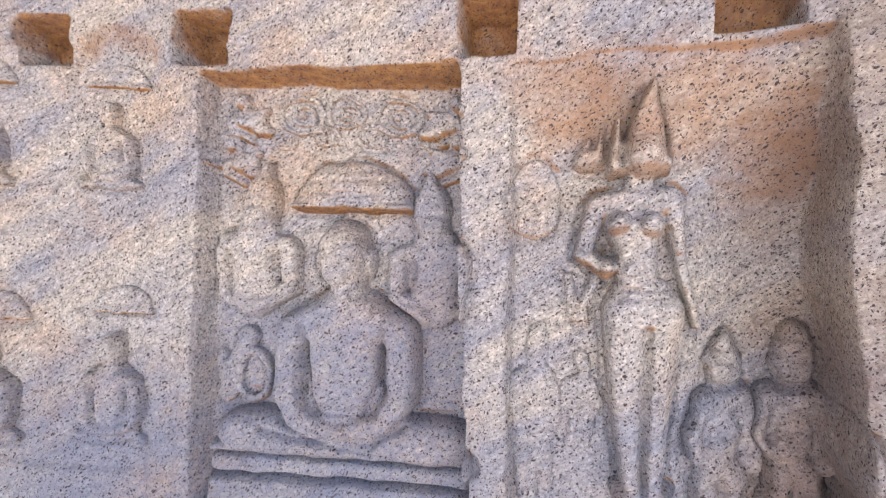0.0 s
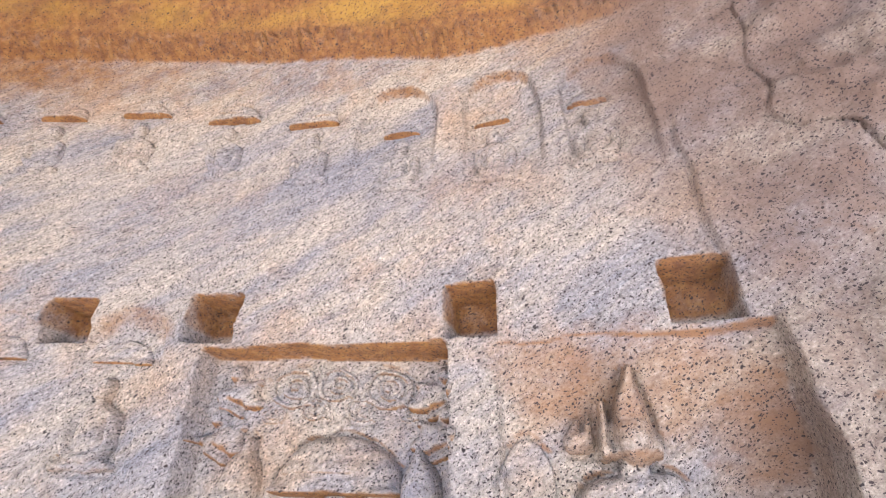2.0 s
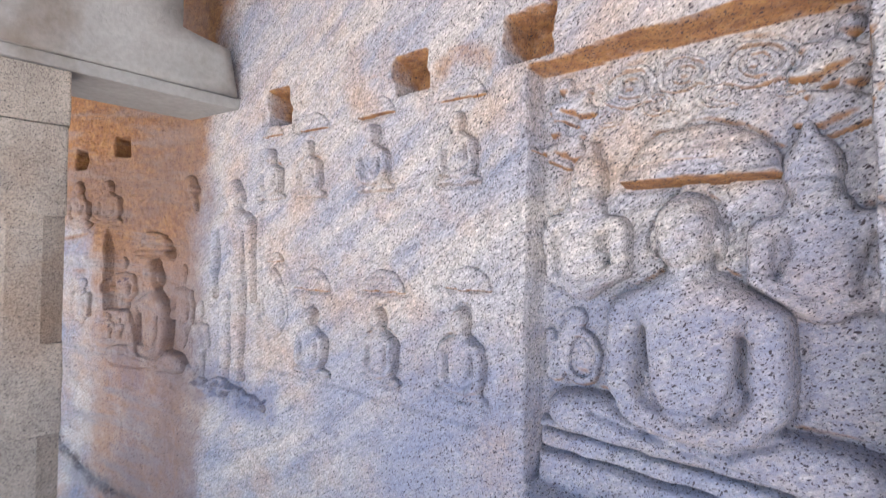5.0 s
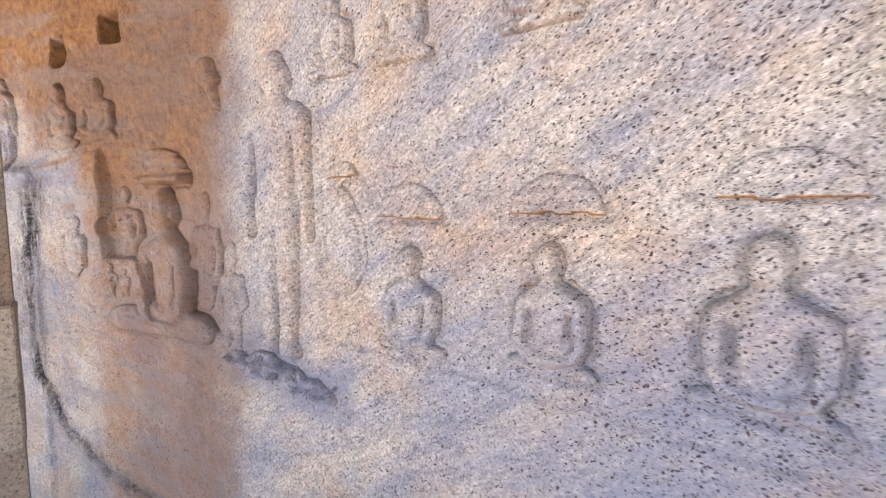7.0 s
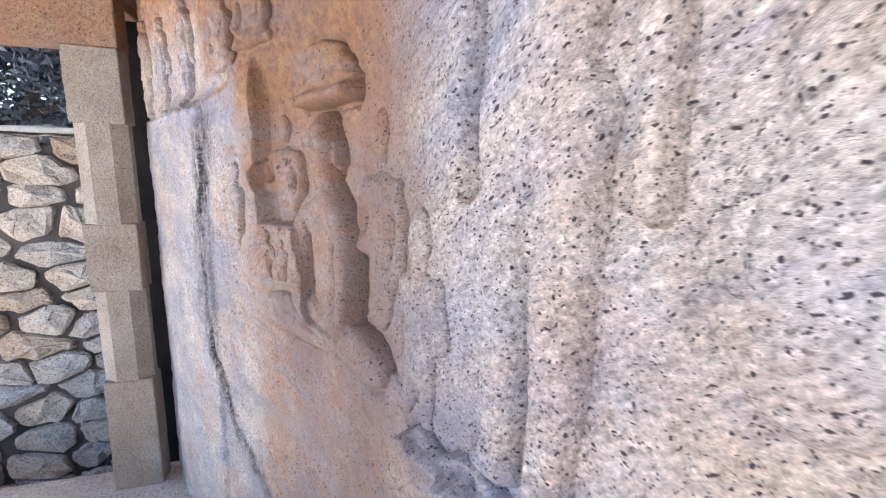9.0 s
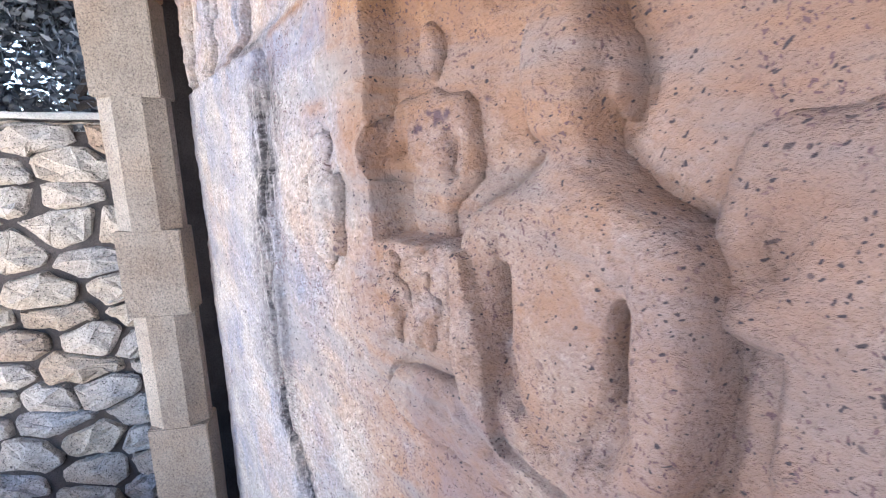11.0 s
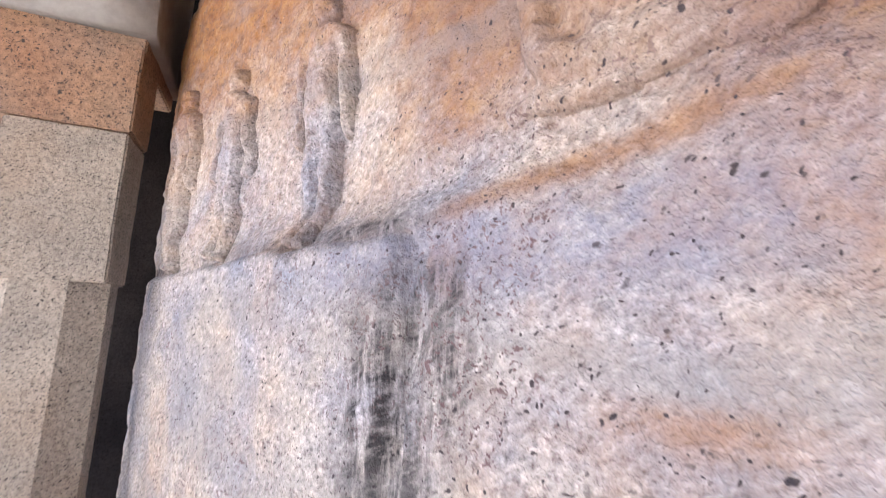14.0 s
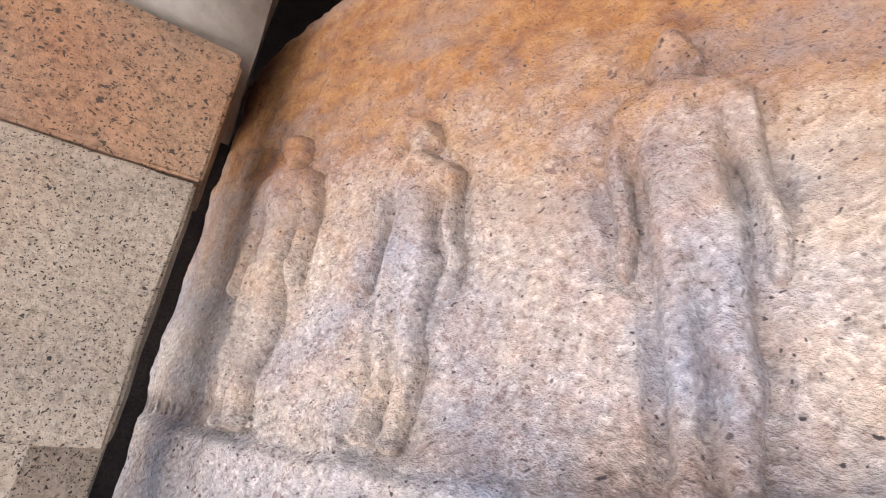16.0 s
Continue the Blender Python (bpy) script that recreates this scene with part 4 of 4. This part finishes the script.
for cx, cz, r in ((-0.395, 2.40, 0.052), (-0.25, 2.39, 0.062), (-0.52, 2.39, 0.062), (-0.45, 2.335, 0.036), (-0.32, 2.335, 0.036), (-0.565, 2.315, 0.03), (-0.19, 2.33, 0.03)):
    relief("carved_scroll", cx, cz, r, [("r", 0, 0, 1, 0.8, 0.16, 0.15), ("r", 0.1, 0, 0.5, 0.42, 0.3, 0.13), ("e", 0, 0, 0.2, 0.2, 0.16), ("c", 0.6, -0.5, 1.1, -0.75, 0.16, 0.08, 0.12)], "shallow leaf scroll carved above the parasol", "carved scroll", group="leaf scrolls", cell=0.004, wobble=0.006)
for cx, cz, fl in ((-0.675, 2.345, False), (-0.115, 2.345, True), (-0.695, 2.225, False), (-0.105, 2.24, True)):
    relief("flying_relief", cx, cz, 0.15, [("e", -0.1, 0.55, 0.16, 0.18, 0.2), ("e", 0.08, 0.2, 0.3, 0.22, 0.16), ("e", 0.3, 0.02, 0.24, 0.14, 0.14), ("c", 0.1, 0.3, 0.36, 0.4, 0.1, 0.07, 0.12), ("e", -0.25, 0.15, 0.2, 0.13, 0.12), ("c", -0.25, -0.02, 0.1, -0.2, 0.1, 0.08, 0.12)], "small flying attendant relief in the niche corner", "relief figure", group="flying attendants", flip=fl, cell=0.004, underside=0.9, worn=4)
relief("leogryph_relief", -0.665, 1.585, 0.22, [("c", -0.2, 0.1, 0.05, 0.75, 0.14, 0.12, 0.08), ("e", 0.08, 0.85, 0.16, 0.15, 0.1), ("r", 0.15, 0.35, 0.22, 0.3, 0.22, 0.07), ("c", -0.2, 0.1, -0.25, 0.6, 0.1, 0.08, 0.07)], "worn rearing animal relief beside the seated figure", "relief figure", cell=0.004)
pedestal = new("niche_pedestal")
for z0, z1, h in ((0.15, 0.18, 0.044), (0.095, 0.146, 0.036), (-0.10, 0.092, 0.050)):
    relief("moulding", -0.38, 1.30, 1.0, [("b", -0.357, z0, 0.357, z1, h, 0.01)], "", "", cell=0.006, underside=0.2, moat=0.0, parent=pedestal)
tagged(pedestal, "moulded grey stone pedestal under a seated figure", "pedestal")
relief("goddess_relief", 0.335, 1.495, 1.0, GODDESS, "granite relief of a standing goddess with a tall crown", "relief figure", lift=0.012, underside=0.7, cell=0.004, moat=0.03, wobble=0.003)
relief("child_relief", 0.53, 1.40, 0.46, WORN, "weathered standing child relief beside the goddess", "relief figure", group="children beside the goddess", wide=0.66, lift=0.008, cell=0.005, worn=3, wobble=0.012, deep=0.9, moat=0.024, underside=0.2)
relief("child_relief", 0.66, 1.40, 0.49, WORN, "taller weathered child relief against the panel jamb", "relief figure", group="children beside the goddess", wide=0.58, lift=0.012, cell=0.005, worn=3, wobble=0.012, deep=0.9, moat=0.024, underside=0.2)
relief("child_relief", 0.135, 1.48, 0.38, WORN, "weathered low relief figure at the panel edge", "relief figure", group="children beside the goddess", wide=0.6, deep=0.42, worn=4, moat=0.008, wobble=0.012, underside=0.2)
relief("child_relief", 0.235, 1.58, 0.24, CHILD, "worn small figure relief below a raised hand", "relief figure", group="children beside the goddess", wide=0.8, deep=0.5, cell=0.005, worn=4, moat=0.008, wobble=0.01, underside=0.2)
relief("carved_pot_relief", 0.225, 1.87, 0.14, [("c", -0.2, 0.75, -0.05, 0.2, 0.09, 0.09, 0.12), ("c", 0.25, 0.75, 0.05, 0.2, 0.09, 0.09, 0.12), ("e", 0, 0.15, 0.22, 0.18, 0.1)], "worn curling ornament relief beside the goddess", "carved ornament", cell=0.005)
relief("raised_bud_relief", 0.238, 2.225, 1.0, [("e", 0, 0.016, 0.036, 0.026, 0.042), ("c", -0.016, 0.02, 0.0, 0.062, 0.018, 0.006, 0.03), ("c", 0.02, 0.02, 0.026, 0.07, 0.014, 0.006, 0.03)], "carved bud held beside the goddess's crown", "carved ornament", cell=0.005, underside=0.5)
relief("panel_face_relief", 0.115, 2.06, 0.19, [("e", 0.02, 0.5, 0.33, 0.5, 0.06), ("r", 0.0, 0.2, 0.22, 0.12, 0.3, 0.075), ("c", -0.25, 0.45, 0.28, 0.45, 0.05, 0.05, 0.07)], "shallow rounded plaque relief at the panel edge", "carved ornament", cell=0.005)

for cx, z0, h in ((-1.017, 2.165, 0.25), (-1.38, 2.165, 0.26), (-1.725, 2.16, 0.25), (-1.96, 2.16, 0.24), (-0.985, 1.475, 0.31), (-1.335, 1.46, 0.29), (-1.70, 1.43, 0.29)):
    relief("small_seated_relief", cx, z0, h * 1.5, MINOR, "small seated figure in shallow relief on the rock face", "relief figure", group="rows of seated figures", cell=0.004, underside=0.25, worn=2, deep=0.92, moat=0.02, wobble=0.004)
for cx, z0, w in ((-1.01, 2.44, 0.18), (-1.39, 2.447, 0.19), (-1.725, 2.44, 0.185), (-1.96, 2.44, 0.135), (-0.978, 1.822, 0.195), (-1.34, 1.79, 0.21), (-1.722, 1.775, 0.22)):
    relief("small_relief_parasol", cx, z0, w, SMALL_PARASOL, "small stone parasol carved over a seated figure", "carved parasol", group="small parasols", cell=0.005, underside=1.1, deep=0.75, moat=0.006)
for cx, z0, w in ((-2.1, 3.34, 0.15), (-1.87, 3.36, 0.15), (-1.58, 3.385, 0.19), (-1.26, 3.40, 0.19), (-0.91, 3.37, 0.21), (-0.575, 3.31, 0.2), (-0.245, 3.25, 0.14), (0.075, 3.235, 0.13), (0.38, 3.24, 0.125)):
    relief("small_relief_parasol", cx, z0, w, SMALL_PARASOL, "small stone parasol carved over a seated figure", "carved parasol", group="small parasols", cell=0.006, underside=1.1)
    relief("small_seated_relief", cx + 0.01, z0 - 0.26, 0.35, MINOR, "eroded small seated figure in the upper row", "relief figure", group="rows of seated figures", cell=0.004, worn=2, deep=0.75, moat=0.010, underside=0.0)

relief("standing_relief_figure", -2.19, 1.33, 0.94, STANDING, "upright standing figure relief with long arms", "relief figure", lift=0.0, worn=4, deep=0.55, cell=0.004, underside=0.2)
rnd = random.Random(8)
LUMPS = [("c", -0.45, 0.09, 0.42, 0.02, 0.05, 0.05, 0.05)]
for k in range(16):
    along = -0.46 + 0.06 * k
    LUMPS.append(("e", along, 0.07 - 0.08 * (along + 0.45) + rnd.uniform(-0.035, 0.04), rnd.uniform(0.05, 0.11), rnd.uniform(0.03, 0.06), rnd.uniform(0.06, 0.13)))
for k in range(9):
    along = rnd.uniform(-0.42, 0.4)
    LUMPS.append(("g", along, 0.10 - 0.08 * (along + 0.45), along + rnd.uniform(-0.08, 0.08), -0.02 - 0.08 * (along + 0.45), 0.010, 0.04))
relief("relief_ledge", -2.2, 1.25, 0.5, LUMPS, "rough lumpy blue-grey stone ledge under the standing figure", "stone ledge", worn=1, wobble=0.03, cell=0.004, underside=0.0, deep=0.9, moat=0.008)
relief("small_relief_parasol", -1.935, 1.885, 0.10, SMALL_PARASOL, "small stone parasol carved over an attendant", "carved parasol", group="small parasols", cell=0.004, underside=1.1)
relief("small_standing_relief", -1.94, 1.56, 0.30, [("e", 0, 0.85, 0.16, 0.16, 0.08), ("e", 0.02, 0.4, 0.2, 0.42, 0.08), ("r", 0.02, 0.42, 0.26, 0.42, 0.10, 0.04)], "worn attendant relief beside the standing figure", "relief figure", deep=0.7, worn=3, moat=0.010, underside=0.2)
relief("far_seated_relief", -2.852, 1.285, 0.92, SEATED, "reddish seated figure relief in the sheltered bay", "relief figure", deep=0.72, cell=0.004, underside=0.3, wide=0.92, worn=2, moat=0.02, wobble=0.003, plane=1.72)
relief("relief_parasol", -2.85, 1.885, 0.31, TIERS_ROUND, "tiered stone parasol carved above a seated figure", "carved parasol", deep=0.95, underside=1.05, worn=1)
relief("attendant_relief", -3.31, 1.47, 0.30, [("e", 0, 0.80, 0.12, 0.15, 0.06), ("e", 0, 0.40, 0.27, 0.34, 0.12), ("c", -0.24, 0.6, -0.27, 0.25, 0.07, 0.06, 0.10), ("c", 0.24, 0.6, 0.27, 0.25, 0.07, 0.06, 0.10), ("g", -0.19, 0.55, -0.2, 0.3, 0.03, 0.04), ("g", 0.19, 0.55, 0.2, 0.3, 0.03, 0.04)], "worn attendant relief beside the sheltered bay", "relief figure", group="bay attendants", deep=0.6, cell=0.004, underside=0.0, worn=4, wobble=0.008, moat=0.016)
ATTENDANT = [("e", 0, 0.84, 0.10, 0.13, 0.11), ("c", -0.2, 0.56, 0.22, 0.56, 0.10, 0.10, 0.10), ("c", 0, 0.5, 0, 0.05, 0.19, 0.16, 0.10), ("c", -0.25, 0.52, -0.31, 0.36, 0.07, 0.06, 0.11), ("e", -0.24, 0.31, 0.11, 0.075, 0.15),
             ("c", 0.27, 0.52, 0.31, 0.3, 0.07, 0.06, 0.11), ("c", 0.31, 0.3, 0.12, 0.16, 0.06, 0.05, 0.12), ("g", 0.17, 0.48, 0.2, 0.3, 0.03, 0.07), ("g", -0.17, 0.5, -0.2, 0.42, 0.025, 0.06), ("g", -0.1, 0.68, 0.1, 0.68, 0.02, 0.03)]
relief("attendant_relief", -3.07, 1.588, 0.30, ATTENDANT, "attendant relief with a raised hand in the bay niche", "relief figure", wide=0.82, group="bay attendants", deep=0.45, worn=5, cell=0.004, underside=0.1, moat=0.012)
for cx, h in ((-3.105, 0.15), (-3.05, 0.13)):
    relief("small_standing_relief", cx, 1.415, h, CHILD, "worn tiny standing figure below the bay niche", "relief figure", group="tiny standing figures", deep=0.6, worn=4, cell=0.004, underside=0.0, moat=0.008)
relief("attendant_relief", -2.62, 1.45, 0.42, ATTENDANT, "eroded brown attendant relief beside the bay figure", "relief figure", group="bay attendants", deep=0.35, worn=6, cell=0.005, underside=0.3, moat=0.006, wide=0.8)
relief("attendant_relief", -2.45, 1.30, 0.38, CHILD, "low attendant relief at the foot of the bay", "relief figure", group="bay attendants", deep=0.34, worn=5, wobble=0.012, moat=0.008, underside=0.2)
for cx, z0, h in ((-3.15, 2.06, 0.40), (-3.36, 2.04, 0.42)):
    relief("small_seated_relief", cx, z0, h, MINOR, "orange-stained seated figure high in the sheltered bay", "relief figure", group="seated figures in the bay", cell=0.004, underside=0.4, worn=4, deep=0.6, moat=0.018, wobble=0.008, wide=1.3)
relief("carved_bracket", -2.55, 2.20, 0.12, [("e", 0, 0.5, 0.45, 0.4, 0.25), ("c", 0.1, 0.2, 0.5, -0.6, 0.2, 0.1, 0.15), ("e", 0.3, 0.3, 0.3, 0.25, 0.3)], "worn orange-stained bracket carved above the bay figure", "carved ornament", worn=4, underside=0.9, cell=0.004, wobble=0.01)
for cx, z0, h in ((-3.775, 1.955, 0.43), (-4.03, 1.96, 0.395), (-4.24, 1.95, 0.44)):
    relief("slim_standing_relief", cx, z0, h, STANDING, "slim standing figure relief, orange-stained and eroded", "relief figure", group="standing figures by the pillar", lift=0.0, deep=0.8, underside=0.3, cell=0.004, worn=3, wobble=0.007, moat=0.024, wide=0.9)


def build_wall():
    s = np.r_[np.arange(0, s_at(1.9), 0.03), np.arange(s_at(1.9), s_at(1.05), 0.014), np.arange(s_at(1.05), s_at(-4.68), 0.006), np.arange(s_at(-4.68), leg[-1], 0.02)]
    z = np.r_[np.arange(-0.9, 0.4, 0.03), np.arange(0.4, 1.05, 0.011), np.arange(1.05, 2.72, 0.006), np.arange(2.72, 4.3, 0.010)]
    S, Z = np.meshgrid(s, z, indexing="ij")
    X = np.interp(S, SS, PX)
    D = wall_depth(X, Z)
    # the ground is cut back round every relief
    groove = np.zeros_like(D)
    for s0, z0, a0, b0, cell, cut in MOATS:
        i, j = np.rint((s0 - S - a0) / cell).astype(int), np.rint((Z - z0 - b0) / cell).astype(int)
        ok = (i >= 0) & (j >= 0) & (i < cut.shape[0]) & (j < cut.shape[1])
        groove[ok] = np.maximum(groove[ok], cut[i[ok], j[ok]])
    D = D + groove
    co = wall_point(S.ravel(), Z.ravel(), D.ravel())
    me = from_arrays("rock_face", co, grid_faces(len(s), len(z)), ROCK)
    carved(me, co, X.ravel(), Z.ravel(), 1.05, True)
    return tagged(new("wall_north", me), "speckled pale granite cliff face carved with niches and sockets", "rock wall", kind="structure")


build_wall()


# ---- behind the pillar: rubble wall, added dark sheet, tree ----
# an added sheet; its black is the gap's shade put into colour
def build_gap_sheet():
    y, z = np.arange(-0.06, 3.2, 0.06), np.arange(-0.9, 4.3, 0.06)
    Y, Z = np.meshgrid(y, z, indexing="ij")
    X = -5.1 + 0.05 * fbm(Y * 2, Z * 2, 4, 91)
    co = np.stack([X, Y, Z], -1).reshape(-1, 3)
    me = from_arrays("gap_sheet", co, grid_faces(len(y), len(z))[:, ::-1], GAP_SHADE)
    tagged(new("wall_gap_shade", me), "near-black sheet added for the shade in the gap behind the pillar", "rock wall", kind="structure")


def clipped(poly, px, pz, qx, qz):
    """The part of a polygon that lies nearer to p than to q."""
    mx, mz, dx, dz = (px + qx) / 2, (pz + qz) / 2, qx - px, qz - pz
    out = []
    for k, (ax, az) in enumerate(poly):
        bx, bz = poly[(k + 1) % len(poly)]
        fa, fb = (ax - mx) * dx + (az - mz) * dz, (bx - mx) * dx + (bz - mz) * dz
        if fa <= 0:
            out.append((ax, az))
        if fa * fb < 0:
            t = fa / (fa - fb)
            out.append((ax + t * (bx - ax), az + t * (bz - az)))
    return out


def build_rubble():
    """Fitted rough stones in dark joints: cells of a jittered course pattern, each rounded and bulging."""
    wall = rough_slab("wall_rubble", -5.6, -5.25, -2.6, 1.0, -0.6, 1.86, MORTAR, "dry rubble wall of grey stones in dark joints", "rubble wall", 8, 0.02, 0.02)
    rnd = random.Random(5)
    seeds, z, odd = [], -0.55, 0
    while z < 2.1:
        y = -2.9 + 0.2 * odd
        while y < 1.3:
            seeds.append((0.55 * (y + rnd.uniform(-0.09, 0.09)), z + rnd.uniform(-0.045, 0.045)))
            y += rnd.uniform(0.2, 0.5)
        z, odd = z + rnd.uniform(0.14, 0.2), 1 - odd
    for py, pz in seeds:
        poly = [(py - 0.5, pz - 0.4), (py + 0.5, pz - 0.4), (py + 0.5, pz + 0.4), (py - 0.5, pz + 0.4)]
        for qy, qz in seeds:
            if (qy, qz) != (py, pz) and abs(qy - py) < 1.1 and abs(qz - pz) < 0.9:
                poly = clipped(poly, py, pz, qy, qz)
        poly = [(min(max(y / 0.55, -2.6), 1.0), min(max(z, -0.6), 1.90)) for y, z in poly]
        cy, cz = sum(p[0] for p in poly) / len(poly), sum(p[1] for p in poly) / len(poly)
        for _ in range(2):  # worn corners
            poly = [q for k in range(len(poly)) for q in ((0.87 * poly[k][0] + 0.13 * poly[(k + 1) % len(poly)][0], 0.87 * poly[k][1] + 0.13 * poly[(k + 1) % len(poly)][1]),
                                                          (0.13 * poly[k][0] + 0.87 * poly[(k + 1) % len(poly)][0], 0.13 * poly[k][1] + 0.87 * poly[(k + 1) % len(poly)][1]))]
        reach = max(math.hypot(y - cy, z - cz) for y, z in poly)
        if reach < 0.06:
            continue
        bm = bmesh.new()
        out, fit = rnd.uniform(-0.015, 0.02), rnd.uniform(0.86, 1.0)
        rings = []
        for shrink, x in ((0.93, -0.05), (0.935, 0.006), (0.86, 0.024), (0.5, 0.034)):
            ring = []
            for y, z in poly:
                v = Vector((-5.24 + x + out, cy + (y - cy) * shrink * fit, cz + (z - cz) * shrink * (0.5 + 0.5 * fit)))
                jig = noise.noise_vector(v * 11) * 0.032 + noise.noise_vector(v * 37) * 0.014
                ring.append(bm.verts.new(v + jig - Vector((-5.24, cy, cz))))
            rings.append(ring)
        for lo, hi in zip(rings, rings[1:]):
            for k in range(len(lo)):
                bm.faces.new((lo[k], lo[(k + 1) % len(lo)], hi[(k + 1) % len(lo)], hi[k]))
        tip = bm.verts.new((0.05 + out, rnd.uniform(-0.02, 0.02), rnd.uniform(-0.02, 0.02)))
        for k in range(len(rings[-1])):
            bm.faces.new((rings[-1][k], rings[-1][(k + 1) % len(rings[-1])], tip))
        part("stone", bm, RUBBLE, wall).location = (-5.24, cy, cz)


def build_tree():
    tree = new("tree")
    rnd = random.Random(11)
    bm = bmesh.new()
    limbs = [((-8.6, -2.6, -0.5), (-8.4, -2.4, 1.8), 0.16, 0.11), ((-8.4, -2.4, 1.8), (-8.2, -1.2, 3.2), 0.08, 0.03), ((-8.4, -2.4, 1.8), (-8.5, -3.4, 3.4), 0.08, 0.03), ((-8.3, -1.9, 2.3), (-8.0, -0.6, 2.6), 0.05, 0.02)]
    for a, b, r0, r1 in limbs:
        a, b = Vector(a), Vector(b)
        m = Matrix.Translation((a + b) / 2) @ (b - a).to_track_quat("Z", "Y").to_matrix().to_4x4()
        bmesh.ops.create_cone(bm, segments=9, radius1=r0, radius2=r1, depth=(b - a).length, matrix=m)
    part("trunk", bm, BARK, tree, "dark forked trunk")
    clumps = [(rnd.uniform(-9.8, -7.8), rnd.uniform(-4.6, 0.6), rnd.uniform(1.5, 4.6), rnd.uniform(0.35, 0.7)) for _ in range(150)]
    verts, faces = [], []
    for cx, cy, cz, r in clumps:
        for _ in range(420):
            d = Vector((rnd.gauss(0, 1), rnd.gauss(0, 1), rnd.gauss(0, 1))).normalized() * r * rnd.uniform(0.3, 1.0) ** 0.6
            c = Vector((cx, cy, cz)) + d
            u = Vector((rnd.gauss(0, 1), rnd.gauss(0, 1), rnd.gauss(0, 1))).normalized()
            w = u.orthogonal().normalized()
            ll_, ww = rnd.uniform(0.05, 0.085), rnd.uniform(0.022, 0.036)
            k = len(verts)
            verts += [c - u * ll_, c + w * ww, c + u * ll_, c - w * ww]
            faces.append((k, k + 1, k + 2, k + 3))
    me = from_arrays("crown", [tuple(v) for v in verts], faces, LEAF, False)
    crown = new("crown", me)
    crown.parent = tree
    tagged(crown, kind="stuff")
    tagged(tree, "dense dark-leaved tree standing behind the rubble wall", "tree")


build_gap_sheet()
# added pale strip: sunlight along the rubble wall's top, given as white colour
rough_slab("wall_rubble_sunlit_top", -5.5, -5.14, -2.6, 0.95, 1.915, 1.945, SUNLIT_TOP, "pale rough strip added for the sunlit top of the rubble wall", "coping", 12, 0.025, 0.006)
build_tree()
build_rubble()
